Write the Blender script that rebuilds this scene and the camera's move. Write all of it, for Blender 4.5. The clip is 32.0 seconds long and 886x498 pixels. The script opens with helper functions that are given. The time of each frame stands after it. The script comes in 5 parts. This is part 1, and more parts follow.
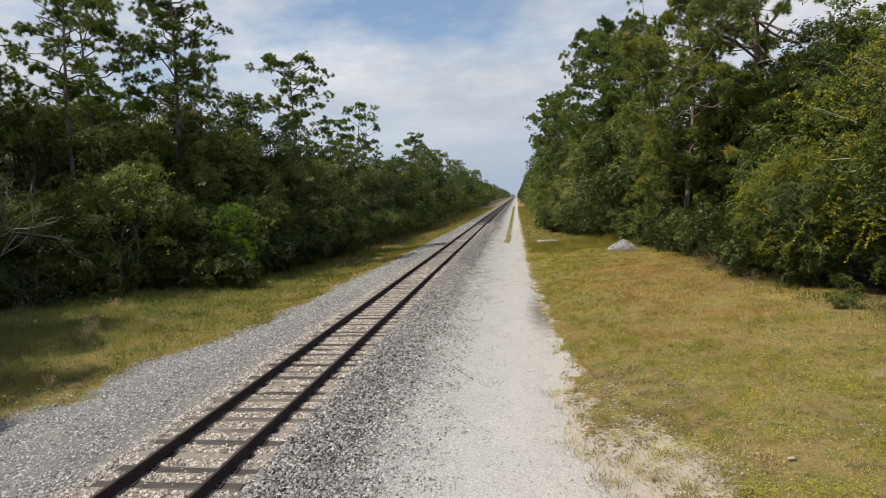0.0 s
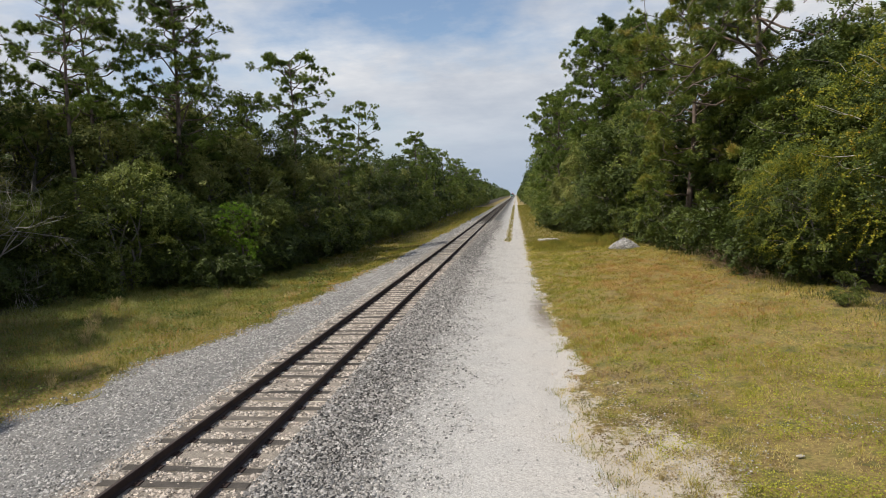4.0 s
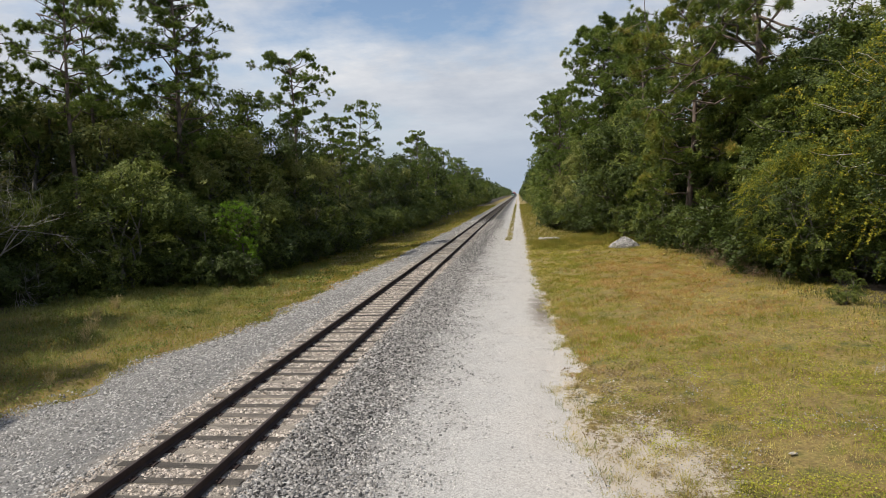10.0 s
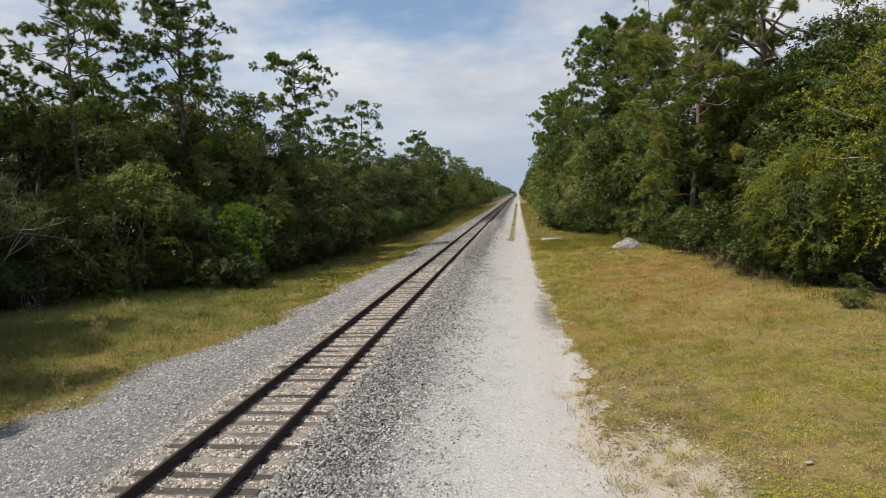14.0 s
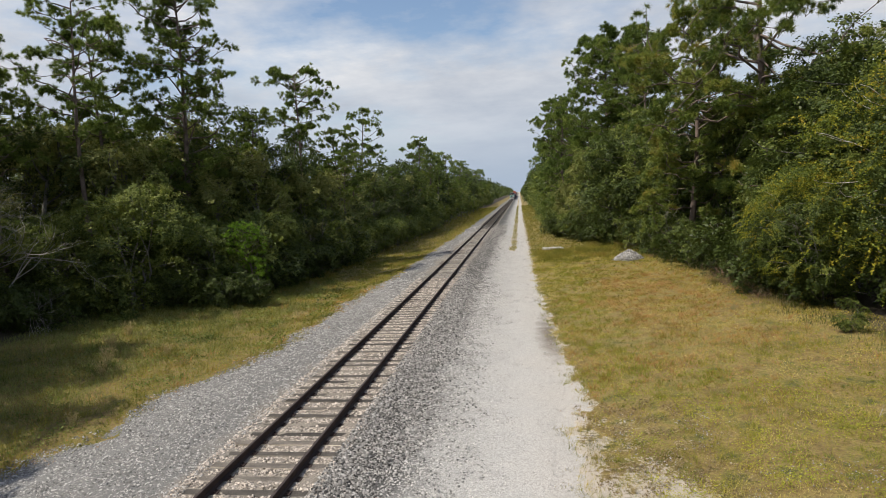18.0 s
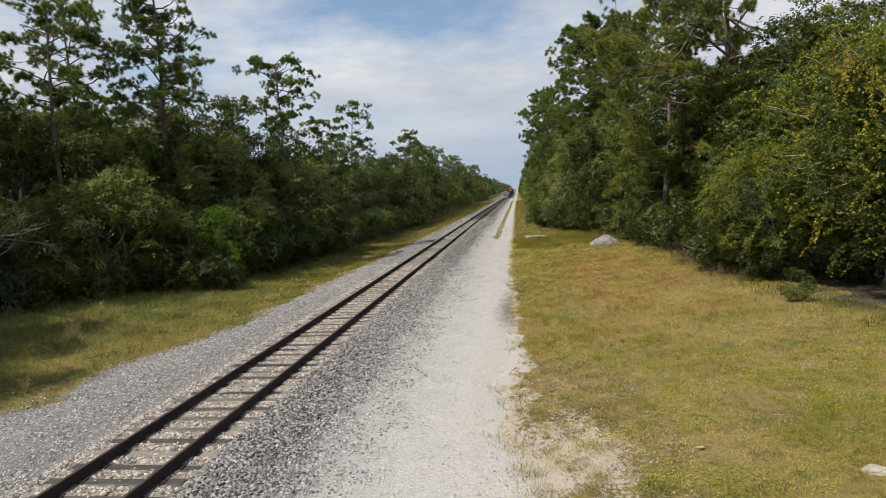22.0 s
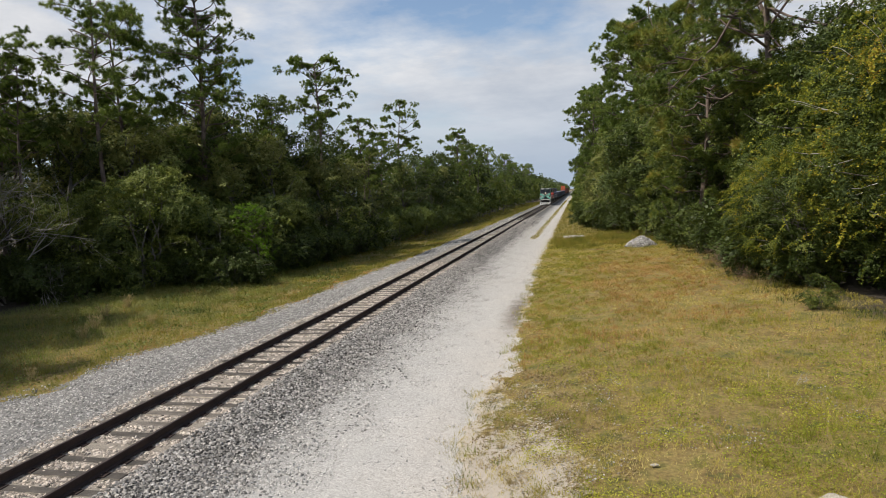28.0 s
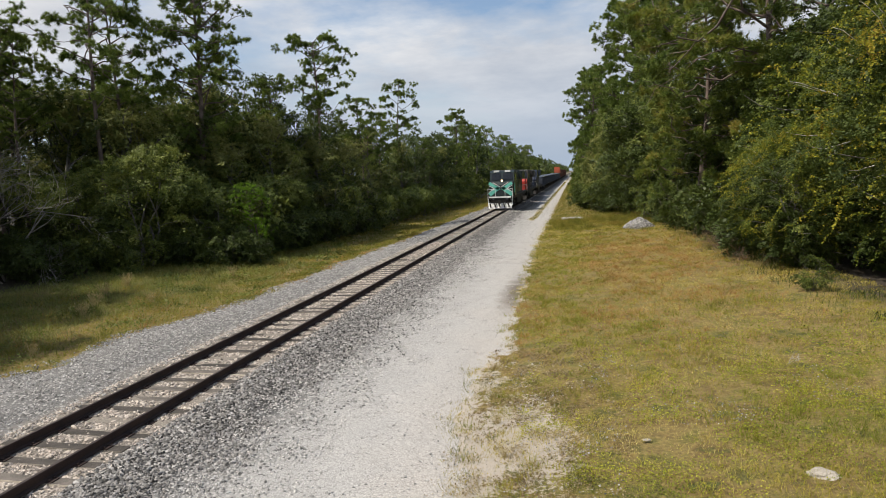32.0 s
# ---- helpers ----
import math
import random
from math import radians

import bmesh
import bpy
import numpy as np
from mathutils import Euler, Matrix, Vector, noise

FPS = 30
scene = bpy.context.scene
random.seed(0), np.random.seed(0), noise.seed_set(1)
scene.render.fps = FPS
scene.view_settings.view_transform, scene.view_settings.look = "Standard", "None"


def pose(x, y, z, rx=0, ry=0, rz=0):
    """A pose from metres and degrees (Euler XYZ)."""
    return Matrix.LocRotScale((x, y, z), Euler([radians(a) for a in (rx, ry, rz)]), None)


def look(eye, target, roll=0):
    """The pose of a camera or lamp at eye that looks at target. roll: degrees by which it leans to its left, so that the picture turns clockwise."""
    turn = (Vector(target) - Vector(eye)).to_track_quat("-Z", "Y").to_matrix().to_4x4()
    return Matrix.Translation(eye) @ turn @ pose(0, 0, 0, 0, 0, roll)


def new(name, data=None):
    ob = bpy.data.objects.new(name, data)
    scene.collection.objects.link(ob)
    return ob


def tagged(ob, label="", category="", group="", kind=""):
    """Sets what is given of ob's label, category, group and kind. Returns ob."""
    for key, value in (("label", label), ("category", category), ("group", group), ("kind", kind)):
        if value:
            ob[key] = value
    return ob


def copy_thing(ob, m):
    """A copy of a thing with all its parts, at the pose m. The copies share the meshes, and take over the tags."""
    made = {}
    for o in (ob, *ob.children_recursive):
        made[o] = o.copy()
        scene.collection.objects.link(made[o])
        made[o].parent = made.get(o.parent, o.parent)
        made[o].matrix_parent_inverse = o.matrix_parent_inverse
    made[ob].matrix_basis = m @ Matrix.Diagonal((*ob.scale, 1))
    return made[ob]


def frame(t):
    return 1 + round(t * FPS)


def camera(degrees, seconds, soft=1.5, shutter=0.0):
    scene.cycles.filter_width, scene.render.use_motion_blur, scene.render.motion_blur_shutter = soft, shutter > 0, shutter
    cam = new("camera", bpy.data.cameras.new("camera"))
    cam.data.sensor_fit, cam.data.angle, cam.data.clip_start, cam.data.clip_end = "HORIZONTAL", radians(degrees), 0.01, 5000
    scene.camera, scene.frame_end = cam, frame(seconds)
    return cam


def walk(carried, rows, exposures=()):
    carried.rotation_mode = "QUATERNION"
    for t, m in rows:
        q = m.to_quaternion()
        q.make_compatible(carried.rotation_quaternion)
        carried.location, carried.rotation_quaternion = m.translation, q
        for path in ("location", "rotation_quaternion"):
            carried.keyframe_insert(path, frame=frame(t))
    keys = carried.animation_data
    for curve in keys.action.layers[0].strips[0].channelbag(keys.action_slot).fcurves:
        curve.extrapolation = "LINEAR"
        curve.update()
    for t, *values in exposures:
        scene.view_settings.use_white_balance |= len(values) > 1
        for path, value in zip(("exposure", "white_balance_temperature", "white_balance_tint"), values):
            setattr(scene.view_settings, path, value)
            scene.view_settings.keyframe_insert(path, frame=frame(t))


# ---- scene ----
cam = camera(71.0, 32.0, soft=0.8)
PATH = [
    (0, (5.762, 0.26, 4.816), (5.524, 2.238, 4.649), -1.6),
    (0.5, (5.77, 0.229, 4.832), (5.532, 2.207, 4.666), -1.7),
    (1, (5.754, 0.213, 4.831), (5.518, 2.192, 4.664), -1.5),
    (1.5, (5.749, 0.235, 4.818), (5.512, 2.214, 4.651), -1.5),
    (2, (5.725, 0.259, 4.817), (5.486, 2.238, 4.648), -1.5),
    (2.5, (5.694, 0.286, 4.797), (5.455, 2.264, 4.628), -1.6),
    (3, (5.672, 0.297, 4.783), (5.434, 2.275, 4.615), -1.6),
    (3.5, (5.632, 0.306, 4.792), (5.395, 2.285, 4.623), -1.7),
    (5.5, (5.699, 0.295, 4.751), (5.462, 2.273, 4.58), -1.6),
    (6, (5.72, 0.297, 4.744), (5.483, 2.275, 4.573), -1.5),
    (6.5, (5.696, 0.289, 4.725), (5.458, 2.267, 4.553), -1.6),
    (7, (5.594, 0.255, 4.705), (5.357, 2.234, 4.533), -1.6),
    (7.5, (5.558, 0.226, 4.722), (5.319, 2.204, 4.549), -1.8),
    (8, (5.575, 0.253, 4.741), (5.336, 2.231, 4.568), -1.8),
    (8.5, (5.666, 0.297, 4.76), (5.425, 2.275, 4.585), -1.8),
    (9, (5.739, 0.326, 4.758), (5.497, 2.303, 4.585), -1.8),
    (9.5, (5.765, 0.329, 4.742), (5.522, 2.306, 4.568), -1.7),
    (10, (5.792, 0.295, 4.757), (5.548, 2.273, 4.584), -1.7),
    (10.5, (5.796, 0.321, 4.794), (5.555, 2.298, 4.619), -1.7),
    (11, (5.766, 0.379, 4.783), (5.523, 2.356, 4.608), -1.6),
    (11.5, (5.735, 0.378, 4.747), (5.492, 2.356, 4.571), -1.7),
    (12, (5.739, 0.32, 4.759), (5.496, 2.297, 4.582), -1.7),
    (12.5, (5.741, 0.35, 4.782), (5.499, 2.328, 4.607), -1.6),
    (13, (5.654, 0.33, 4.769), (5.411, 2.308, 4.592), -1.7),
    (13.5, (5.585, 0.315, 4.791), (5.341, 2.292, 4.614), -1.8),
    (14, (5.538, 0.284, 4.941), (5.294, 2.261, 4.765), -1.8),
    (14.5, (5.552, 0.337, 5.186), (5.309, 2.315, 5.012), -1.9),
    (16.5, (5.458, 0.368, 5.903), (5.21, 2.345, 5.729), -2.2),
    (17, (5.475, 0.365, 5.929), (5.226, 2.342, 5.755), -2.3),
    (17.5, (5.51, 0.246, 5.965), (5.262, 2.223, 5.789), -2.4),
    (18, (5.585, -0.003, 5.962), (5.335, 1.973, 5.787), -2.4),
    (18.5, (5.691, -0.269, 5.873), (5.44, 1.708, 5.697), -2.4),
    (19, (5.706, -0.351, 5.623), (5.456, 1.625, 5.445), -2.4),
    (19.5, (5.702, -0.398, 5.238), (5.451, 1.578, 5.059), -2.4),
    (20, (5.692, -0.445, 4.882), (5.442, 1.531, 4.7), -2.4),
    (20.5, (5.888, -0.411, 4.84), (5.638, 1.565, 4.66), -2.5),
    (21, (6.252, -0.33, 4.915), (6.003, 1.646, 4.733), -2.6),
    (21.5, (6.732, -0.274, 4.97), (6.483, 1.702, 4.788), -2.7),
    (22, (7.186, -0.209, 5.028), (6.939, 1.767, 4.845), -2.6),
    (22.5, (7.388, -0.133, 5.002), (7.142, 1.844, 4.821), -2.6),
    (23, (7.584, -0.067, 4.99), (7.338, 1.909, 4.808), -2.5),
    (23.5, (8.037, 0.092, 4.974), (7.69, 2.053, 4.796), -2.7),
    (24, (8.598, 0.235, 5.005), (8.165, 2.179, 4.83), -2.7),
    (24.5, (8.966, 0.385, 4.991), (8.536, 2.331, 4.817), -2.7),
    (25, (9.074, 0.449, 4.974), (8.646, 2.395, 4.799), -2.7),
    (25.5, (9.073, 0.489, 4.947), (8.644, 2.434, 4.772), -2.5),
    (27.5, (9.072, 0.501, 4.945), (8.644, 2.446, 4.766), -2.4),
    (28, (9.097, 0.508, 4.927), (8.671, 2.454, 4.748), -2.3),
    (28.5, (9.108, 0.472, 4.92), (8.684, 2.418, 4.74), -2.4),
    (29, (9.108, 0.431, 4.916), (8.683, 2.371, 4.681), -2.3),
    (29.5, (9.092, 0.438, 4.907), (8.667, 2.378, 4.672), -2.2),
    (30, (9.104, 0.392, 4.92), (8.678, 2.331, 4.684), -2.3),
    (30.5, (9.104, 0.35, 4.923), (8.68, 2.29, 4.686), -2.2),
    (31, (9.111, 0.361, 4.902), (8.69, 2.302, 4.666), -2.1),
    (31.5, (9.134, 0.391, 4.892), (8.712, 2.332, 4.656), -2.0),
    (32, (9.132, 0.404, 4.884), (8.71, 2.344, 4.645), -2.0),
]
walk(cam, [(t, look(eye, target, roll)) for t, eye, target, roll in PATH])

# ---- light ----
SUN_EL, SUN_AZ = radians(54), math.atan2(-0.90, -0.44)
sun = new("sun", bpy.data.lights.new("sun", "SUN"))
sun.data.energy, sun.data.angle, sun.data.color = 4.8, radians(0.8), (1.0, 0.93, 0.80)
sun.matrix_world = look((-300 * 0.90 * math.cos(SUN_EL), -300 * 0.44 * math.cos(SUN_EL), 300 * math.sin(SUN_EL)), (0, 0, 0))
scene.view_settings.exposure = 0.0


def make_world():
    w = bpy.data.worlds.new("sky")
    scene.world = w
    w.use_nodes = True
    n, l = w.node_tree.nodes, w.node_tree.links
    n.clear()
    out, mix = n.new("ShaderNodeOutputWorld"), n.new("ShaderNodeMixShader")
    blue, white = n.new("ShaderNodeBackground"), n.new("ShaderNodeBackground")
    sky = n.new("ShaderNodeTexSky")
    sky.sky_type, sky.sun_disc = "NISHITA", False
    sky.sun_elevation, sky.sun_rotation = SUN_EL, SUN_AZ
    l.new(sky.outputs[0], blue.inputs[0])
    blue.inputs[1].default_value = 0.135
    tc, sep = n.new("ShaderNodeTexCoord"), n.new("ShaderNodeSeparateXYZ")
    l.new(tc.outputs["Generated"], sep.inputs[0])
    lift = n.new("ShaderNodeMath")
    lift.operation = "ADD"
    lift.inputs[1].default_value = 0.16
    l.new(sep.outputs[2], lift.inputs[0])
    top = n.new("ShaderNodeMath")
    top.operation = "MAXIMUM"
    top.inputs[1].default_value = 0.05
    l.new(lift.outputs[0], top.inputs[0])
    comb = n.new("ShaderNodeCombineXYZ")
    for i in (0, 1):
        d = n.new("ShaderNodeMath")
        d.operation = "DIVIDE"
        l.new(sep.outputs[i], d.inputs[0])
        l.new(top.outputs[0], d.inputs[1])
        l.new(d.outputs[0], comb.inputs[i])
    def cloud(scale, detail, rough, lo, hi, off):
        m = n.new("ShaderNodeMapping")
        m.inputs[1].default_value = off
        l.new(comb.outputs[0], m.inputs[0])
        t = n.new("ShaderNodeTexNoise")
        t.inputs["Scale"].default_value, t.inputs["Detail"].default_value, t.inputs["Roughness"].default_value = scale, detail, rough
        l.new(m.outputs[0], t.inputs["Vector"])
        r = n.new("ShaderNodeValToRGB")
        r.color_ramp.elements[0].position, r.color_ramp.elements[1].position = lo, hi
        l.new(t.outputs[0], r.inputs[0])
        return r
    cover = cloud(0.62, 7, 0.6, 0.37, 0.53, (2.15, 0.55, 0))
    tone = cloud(1.1, 8, 0.62, 0.33, 0.66, (4.0, 2.0, 3.0))
    tone.color_ramp.elements[0].color = (0.53, 0.57, 0.65, 1)
    tone.color_ramp.elements[1].color = (0.95, 0.95, 0.96, 1)
    white.inputs[1].default_value = 0.9
    low = n.new("ShaderNodeMapRange")
    low.inputs[1].default_value, low.inputs[2].default_value = 0.02, 0.22
    low.inputs[3].default_value, low.inputs[4].default_value = 0.0, 1.0
    l.new(sep.outputs[2], low.inputs[0])
    veil, tint = n.new("ShaderNodeMix"), n.new("ShaderNodeMix")
    l.new(low.outputs[0], veil.inputs[0])
    veil.inputs[2].default_value = 1.0
    thin, fade = n.new("ShaderNodeMapRange"), n.new("ShaderNodeMath")
    thin.inputs[1].default_value, thin.inputs[2].default_value = 0.28, 0.6
    thin.inputs[3].default_value, thin.inputs[4].default_value = 1.0, 0.25
    l.new(sep.outputs[2], thin.inputs[0])
    fade.operation = "MULTIPLY"
    l.new(cover.outputs[0], fade.inputs[0])
    l.new(thin.outputs[0], fade.inputs[1])
    l.new(fade.outputs[0], veil.inputs[3])
    tint.data_type = "RGBA"
    l.new(low.outputs[0], tint.inputs[0])
    tint.inputs[6].default_value = (0.46, 0.55, 0.68, 1)
    l.new(tone.outputs[0], tint.inputs[7])
    l.new(tint.outputs[2], white.inputs[0])
    l.new(veil.outputs[0], mix.inputs[0])
    l.new(blue.outputs[0], mix.inputs[1])
    l.new(white.outputs[0], mix.inputs[2])
    l.new(mix.outputs[0], out.inputs[0])


make_world()

# ---- materials ----


def ramp_node(n, stops):
    r = n.new("ShaderNodeValToRGB")
    e = r.color_ramp.elements
    while len(e) < len(stops):
        e.new(0.5)
    for k, (p, c) in zip(e, stops):
        k.position, k.color = p, (*c, 1)
    return r


def surface(name, stops, scale=2.0, fine=30.0, rough=0.85, bump=0.3, metal=0.0, vary=0.25, spread=None, spread_amount=0.3, clear=0.0, distance=0.01):
    """Two scales of noise over real-world positions; spread: "island" or "object" varies the value piece by piece."""
    m = bpy.data.materials.new(name)
    m.use_nodes = True
    n, l = m.node_tree.nodes, m.node_tree.links
    p = n["Principled BSDF"]
    tc = n.new("ShaderNodeTexCoord")
    big, small = n.new("ShaderNodeTexNoise"), n.new("ShaderNodeTexNoise")
    big.inputs["Scale"].default_value, big.inputs["Detail"].default_value = scale, 5
    small.inputs["Scale"].default_value, small.inputs["Detail"].default_value = fine, 4
    for t in (big, small):
        l.new(tc.outputs["Object"], t.inputs["Vector"])
    r = ramp_node(n, stops)
    l.new(big.outputs[0], r.inputs[0])
    hsv = n.new("ShaderNodeHueSaturation")
    l.new(r.outputs[0], hsv.inputs["Color"])
    rng = n.new("ShaderNodeMapRange")
    rng.inputs[1].default_value, rng.inputs[2].default_value = 0.25, 0.75
    rng.inputs[3].default_value, rng.inputs[4].default_value = 1 - vary, 1 + vary
    l.new(small.outputs[0], rng.inputs[0])
    value = rng.outputs[0]
    if spread:
        src = n.new("ShaderNodeNewGeometry").outputs["Random Per Island"] if spread == "island" else n.new("ShaderNodeObjectInfo").outputs["Random"]
        s = n.new("ShaderNodeMapRange")
        s.inputs[3].default_value, s.inputs[4].default_value = 1 - spread_amount, 1 + spread_amount
        l.new(src, s.inputs[0])
        mul = n.new("ShaderNodeMath")
        mul.operation = "MULTIPLY"
        l.new(value, mul.inputs[0])
        l.new(s.outputs[0], mul.inputs[1])
        value = mul.outputs[0]
    l.new(value, hsv.inputs["Value"])
    l.new(hsv.outputs[0], p.inputs["Base Color"])
    p.inputs["Roughness"].default_value, p.inputs["Metallic"].default_value = rough, metal
    p.inputs["Coat Weight"].default_value = clear
    if bump:
        b = n.new("ShaderNodeBump")
        b.inputs["Strength"].default_value, b.inputs["Distance"].default_value = bump, distance
        l.new(small.outputs[0], b.inputs["Height"])
        l.new(b.outputs[0], p.inputs["Normal"])
    return m


def leaf_material(name, stops, translucent=0.3, rough=0.55, patch=0.35, gloss=0.16):
    """Leaves or blades: each takes its own tone, in drifts over the plant."""
    m = bpy.data.materials.new(name)
    m.use_nodes = True
    n, l = m.node_tree.nodes, m.node_tree.links
    p, out = n["Principled BSDF"], n["Material Output"]
    geo, tc, drift = n.new("ShaderNodeNewGeometry"), n.new("ShaderNodeTexCoord"), n.new("ShaderNodeTexNoise")
    drift.inputs["Scale"].default_value, drift.inputs["Detail"].default_value = patch, 3
    l.new(tc.outputs["Object"], drift.inputs["Vector"])
    half = n.new("ShaderNodeMix")
    half.inputs[0].default_value = 0.6
    l.new(geo.outputs["Random Per Island"], half.inputs[2])
    spread = n.new("ShaderNodeMapRange")
    spread.inputs[1].default_value, spread.inputs[2].default_value = 0.3, 0.7
    l.new(drift.outputs[0], spread.inputs[0])
    l.new(spread.outputs[0], half.inputs[3])
    r = ramp_node(n, stops)
    l.new(half.outputs[0], r.inputs[0])
    l.new(r.outputs[0], p.inputs["Base Color"])
    p.inputs["Roughness"].default_value = rough
    p.inputs["Specular IOR Level"].default_value = gloss
    tr, mix = n.new("ShaderNodeBsdfTranslucent"), n.new("ShaderNodeMixShader")
    mix.inputs[0].default_value = translucent
    l.new(r.outputs[0], tr.inputs[0])
    l.new(p.outputs[0], mix.inputs[1])
    l.new(tr.outputs[0], mix.inputs[2])
    l.new(mix.outputs[0], out.inputs[0])
    return m


def glow(name, color, strength):
    m = bpy.data.materials.new(name)
    m.use_nodes = True
    p = m.node_tree.nodes["Principled BSDF"]
    p.inputs["Base Color"].default_value = p.inputs["Emission Color"].default_value = (*color, 1)
    p.inputs["Emission Strength"].default_value = strength
    return m


def across(name, stops, x0, x1, scale, fine, rough=0.9, bump=0.6, vary=0.35, wander=0.5, stones=0.0):
    """A material whose tone follows the cross-section of the railway, from x0 to x1, with a wandering edge."""
    m = surface(name, [(0.3, (0.5, 0.5, 0.5)), (0.7, (0.6, 0.6, 0.6))], scale, fine, rough, bump, vary=vary)
    n, l = m.node_tree.nodes, m.node_tree.links
    tc = next(k for k in n if k.type == "TEX_COORD")
    hsv = next(k for k in n if k.type == "HUE_SAT")
    sep, add, wob = n.new("ShaderNodeSeparateXYZ"), n.new("ShaderNodeMath"), n.new("ShaderNodeTexNoise")
    wob.inputs["Scale"].default_value, wob.inputs["Detail"].default_value = 0.6, 6
    l.new(tc.outputs["Object"], sep.inputs[0])
    l.new(tc.outputs["Object"], wob.inputs["Vector"])
    cen = n.new("ShaderNodeMapRange")
    cen.inputs[3].default_value, cen.inputs[4].default_value = -2 * wander, 2 * wander
    l.new(wob.outputs[0], cen.inputs[0])
    l.new(sep.outputs[0], add.inputs[0])
    l.new(cen.outputs[0], add.inputs[1])
    rng = n.new("ShaderNodeMapRange")
    rng.inputs[1].default_value, rng.inputs[2].default_value = x0, x1
    l.new(add.outputs[0], rng.inputs[0])
    r = ramp_node(n, [((p - x0) / (x1 - x0), c) for p, c in stops])
    l.new(rng.outputs[0], r.inputs[0])
    if stones:
        v = n.new("ShaderNodeTexVoronoi")
        v.inputs["Scale"].default_value = stones
        l.new(tc.outputs["Object"], v.inputs["Vector"])
        vr = n.new("ShaderNodeMapRange")
        vr.inputs[3].default_value, vr.inputs[4].default_value = 0.62, 1.32
        l.new(v.outputs["Color"], vr.inputs[0])
        h2 = n.new("ShaderNodeHueSaturation")
        l.new(vr.outputs[0], h2.inputs["Value"])
        l.new(r.outputs[0], h2.inputs["Color"])
        l.new(h2.outputs[0], hsv.inputs["Color"])
    else:
        l.new(r.outputs[0], hsv.inputs["Color"])
    return m


RAIL = surface("rail_steel", [(0.3, (0.030, 0.019, 0.016)), (0.7, (0.055, 0.033, 0.026))], 3, 60, 0.8, 0.3, 0.2)
RAIL_HEAD = surface("rail_head_steel", [(0.3, (0.045, 0.033, 0.029)), (0.7, (0.075, 0.055, 0.047))], 5, 80, 0.6, 0.1, 0.3)
TIE = surface("weathered_tie_wood", [(0.3, (0.062, 0.053, 0.046)), (0.7, (0.155, 0.135, 0.115))], 2.5, 40, 0.95, 0.8, spread="object", spread_amount=0.6, distance=0.02)
# Paler than TIE: dust, plus sun on the tie sides put into the colour.
LIT_TIE_SIDE = surface("sunlit_dusty_tie_side", [(0.3, (0.24, 0.205, 0.16)), (0.7, (0.42, 0.37, 0.30))], 3, 40, 0.95, 0.6, spread="object", spread_amount=0.5)
STONE = surface("ballast_stone", [(0.3, (0.21, 0.204, 0.197)), (0.5, (0.275, 0.263, 0.25)), (0.7, (0.345, 0.337, 0.328))], 7.0, 50, 0.9, 0.4, spread="island", spread_amount=0.68)
ROADSTONE = surface("pale_road_stone", [(0.3, (0.33, 0.318, 0.30)), (0.7, (0.47, 0.452, 0.43))], 7.0, 50, 0.9, 0.4, spread="island", spread_amount=0.38)
BUFFSTONE = surface("dusty_ballast_stone", [(0.3, (0.28, 0.235, 0.195)), (0.7, (0.44, 0.39, 0.345))], 6.0, 50, 0.9, 0.4, spread="island", spread_amount=0.7)
DARKSTONE = surface("clean_ballast_stone", [(0.3, (0.135, 0.13, 0.125)), (0.5, (0.20, 0.188, 0.176)), (0.7, (0.30, 0.29, 0.278))], 9.0, 50, 0.85, 0.4, spread="island", spread_amount=0.9)
# Near-black at 1.7 to 2.4 paints the shade between the shoulder stones.
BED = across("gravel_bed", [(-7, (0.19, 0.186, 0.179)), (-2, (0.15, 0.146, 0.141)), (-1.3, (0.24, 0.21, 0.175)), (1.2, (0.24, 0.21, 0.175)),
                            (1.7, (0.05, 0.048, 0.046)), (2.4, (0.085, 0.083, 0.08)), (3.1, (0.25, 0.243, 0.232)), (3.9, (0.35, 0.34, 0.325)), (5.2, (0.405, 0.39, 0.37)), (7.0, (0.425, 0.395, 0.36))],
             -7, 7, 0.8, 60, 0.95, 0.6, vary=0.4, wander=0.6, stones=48)

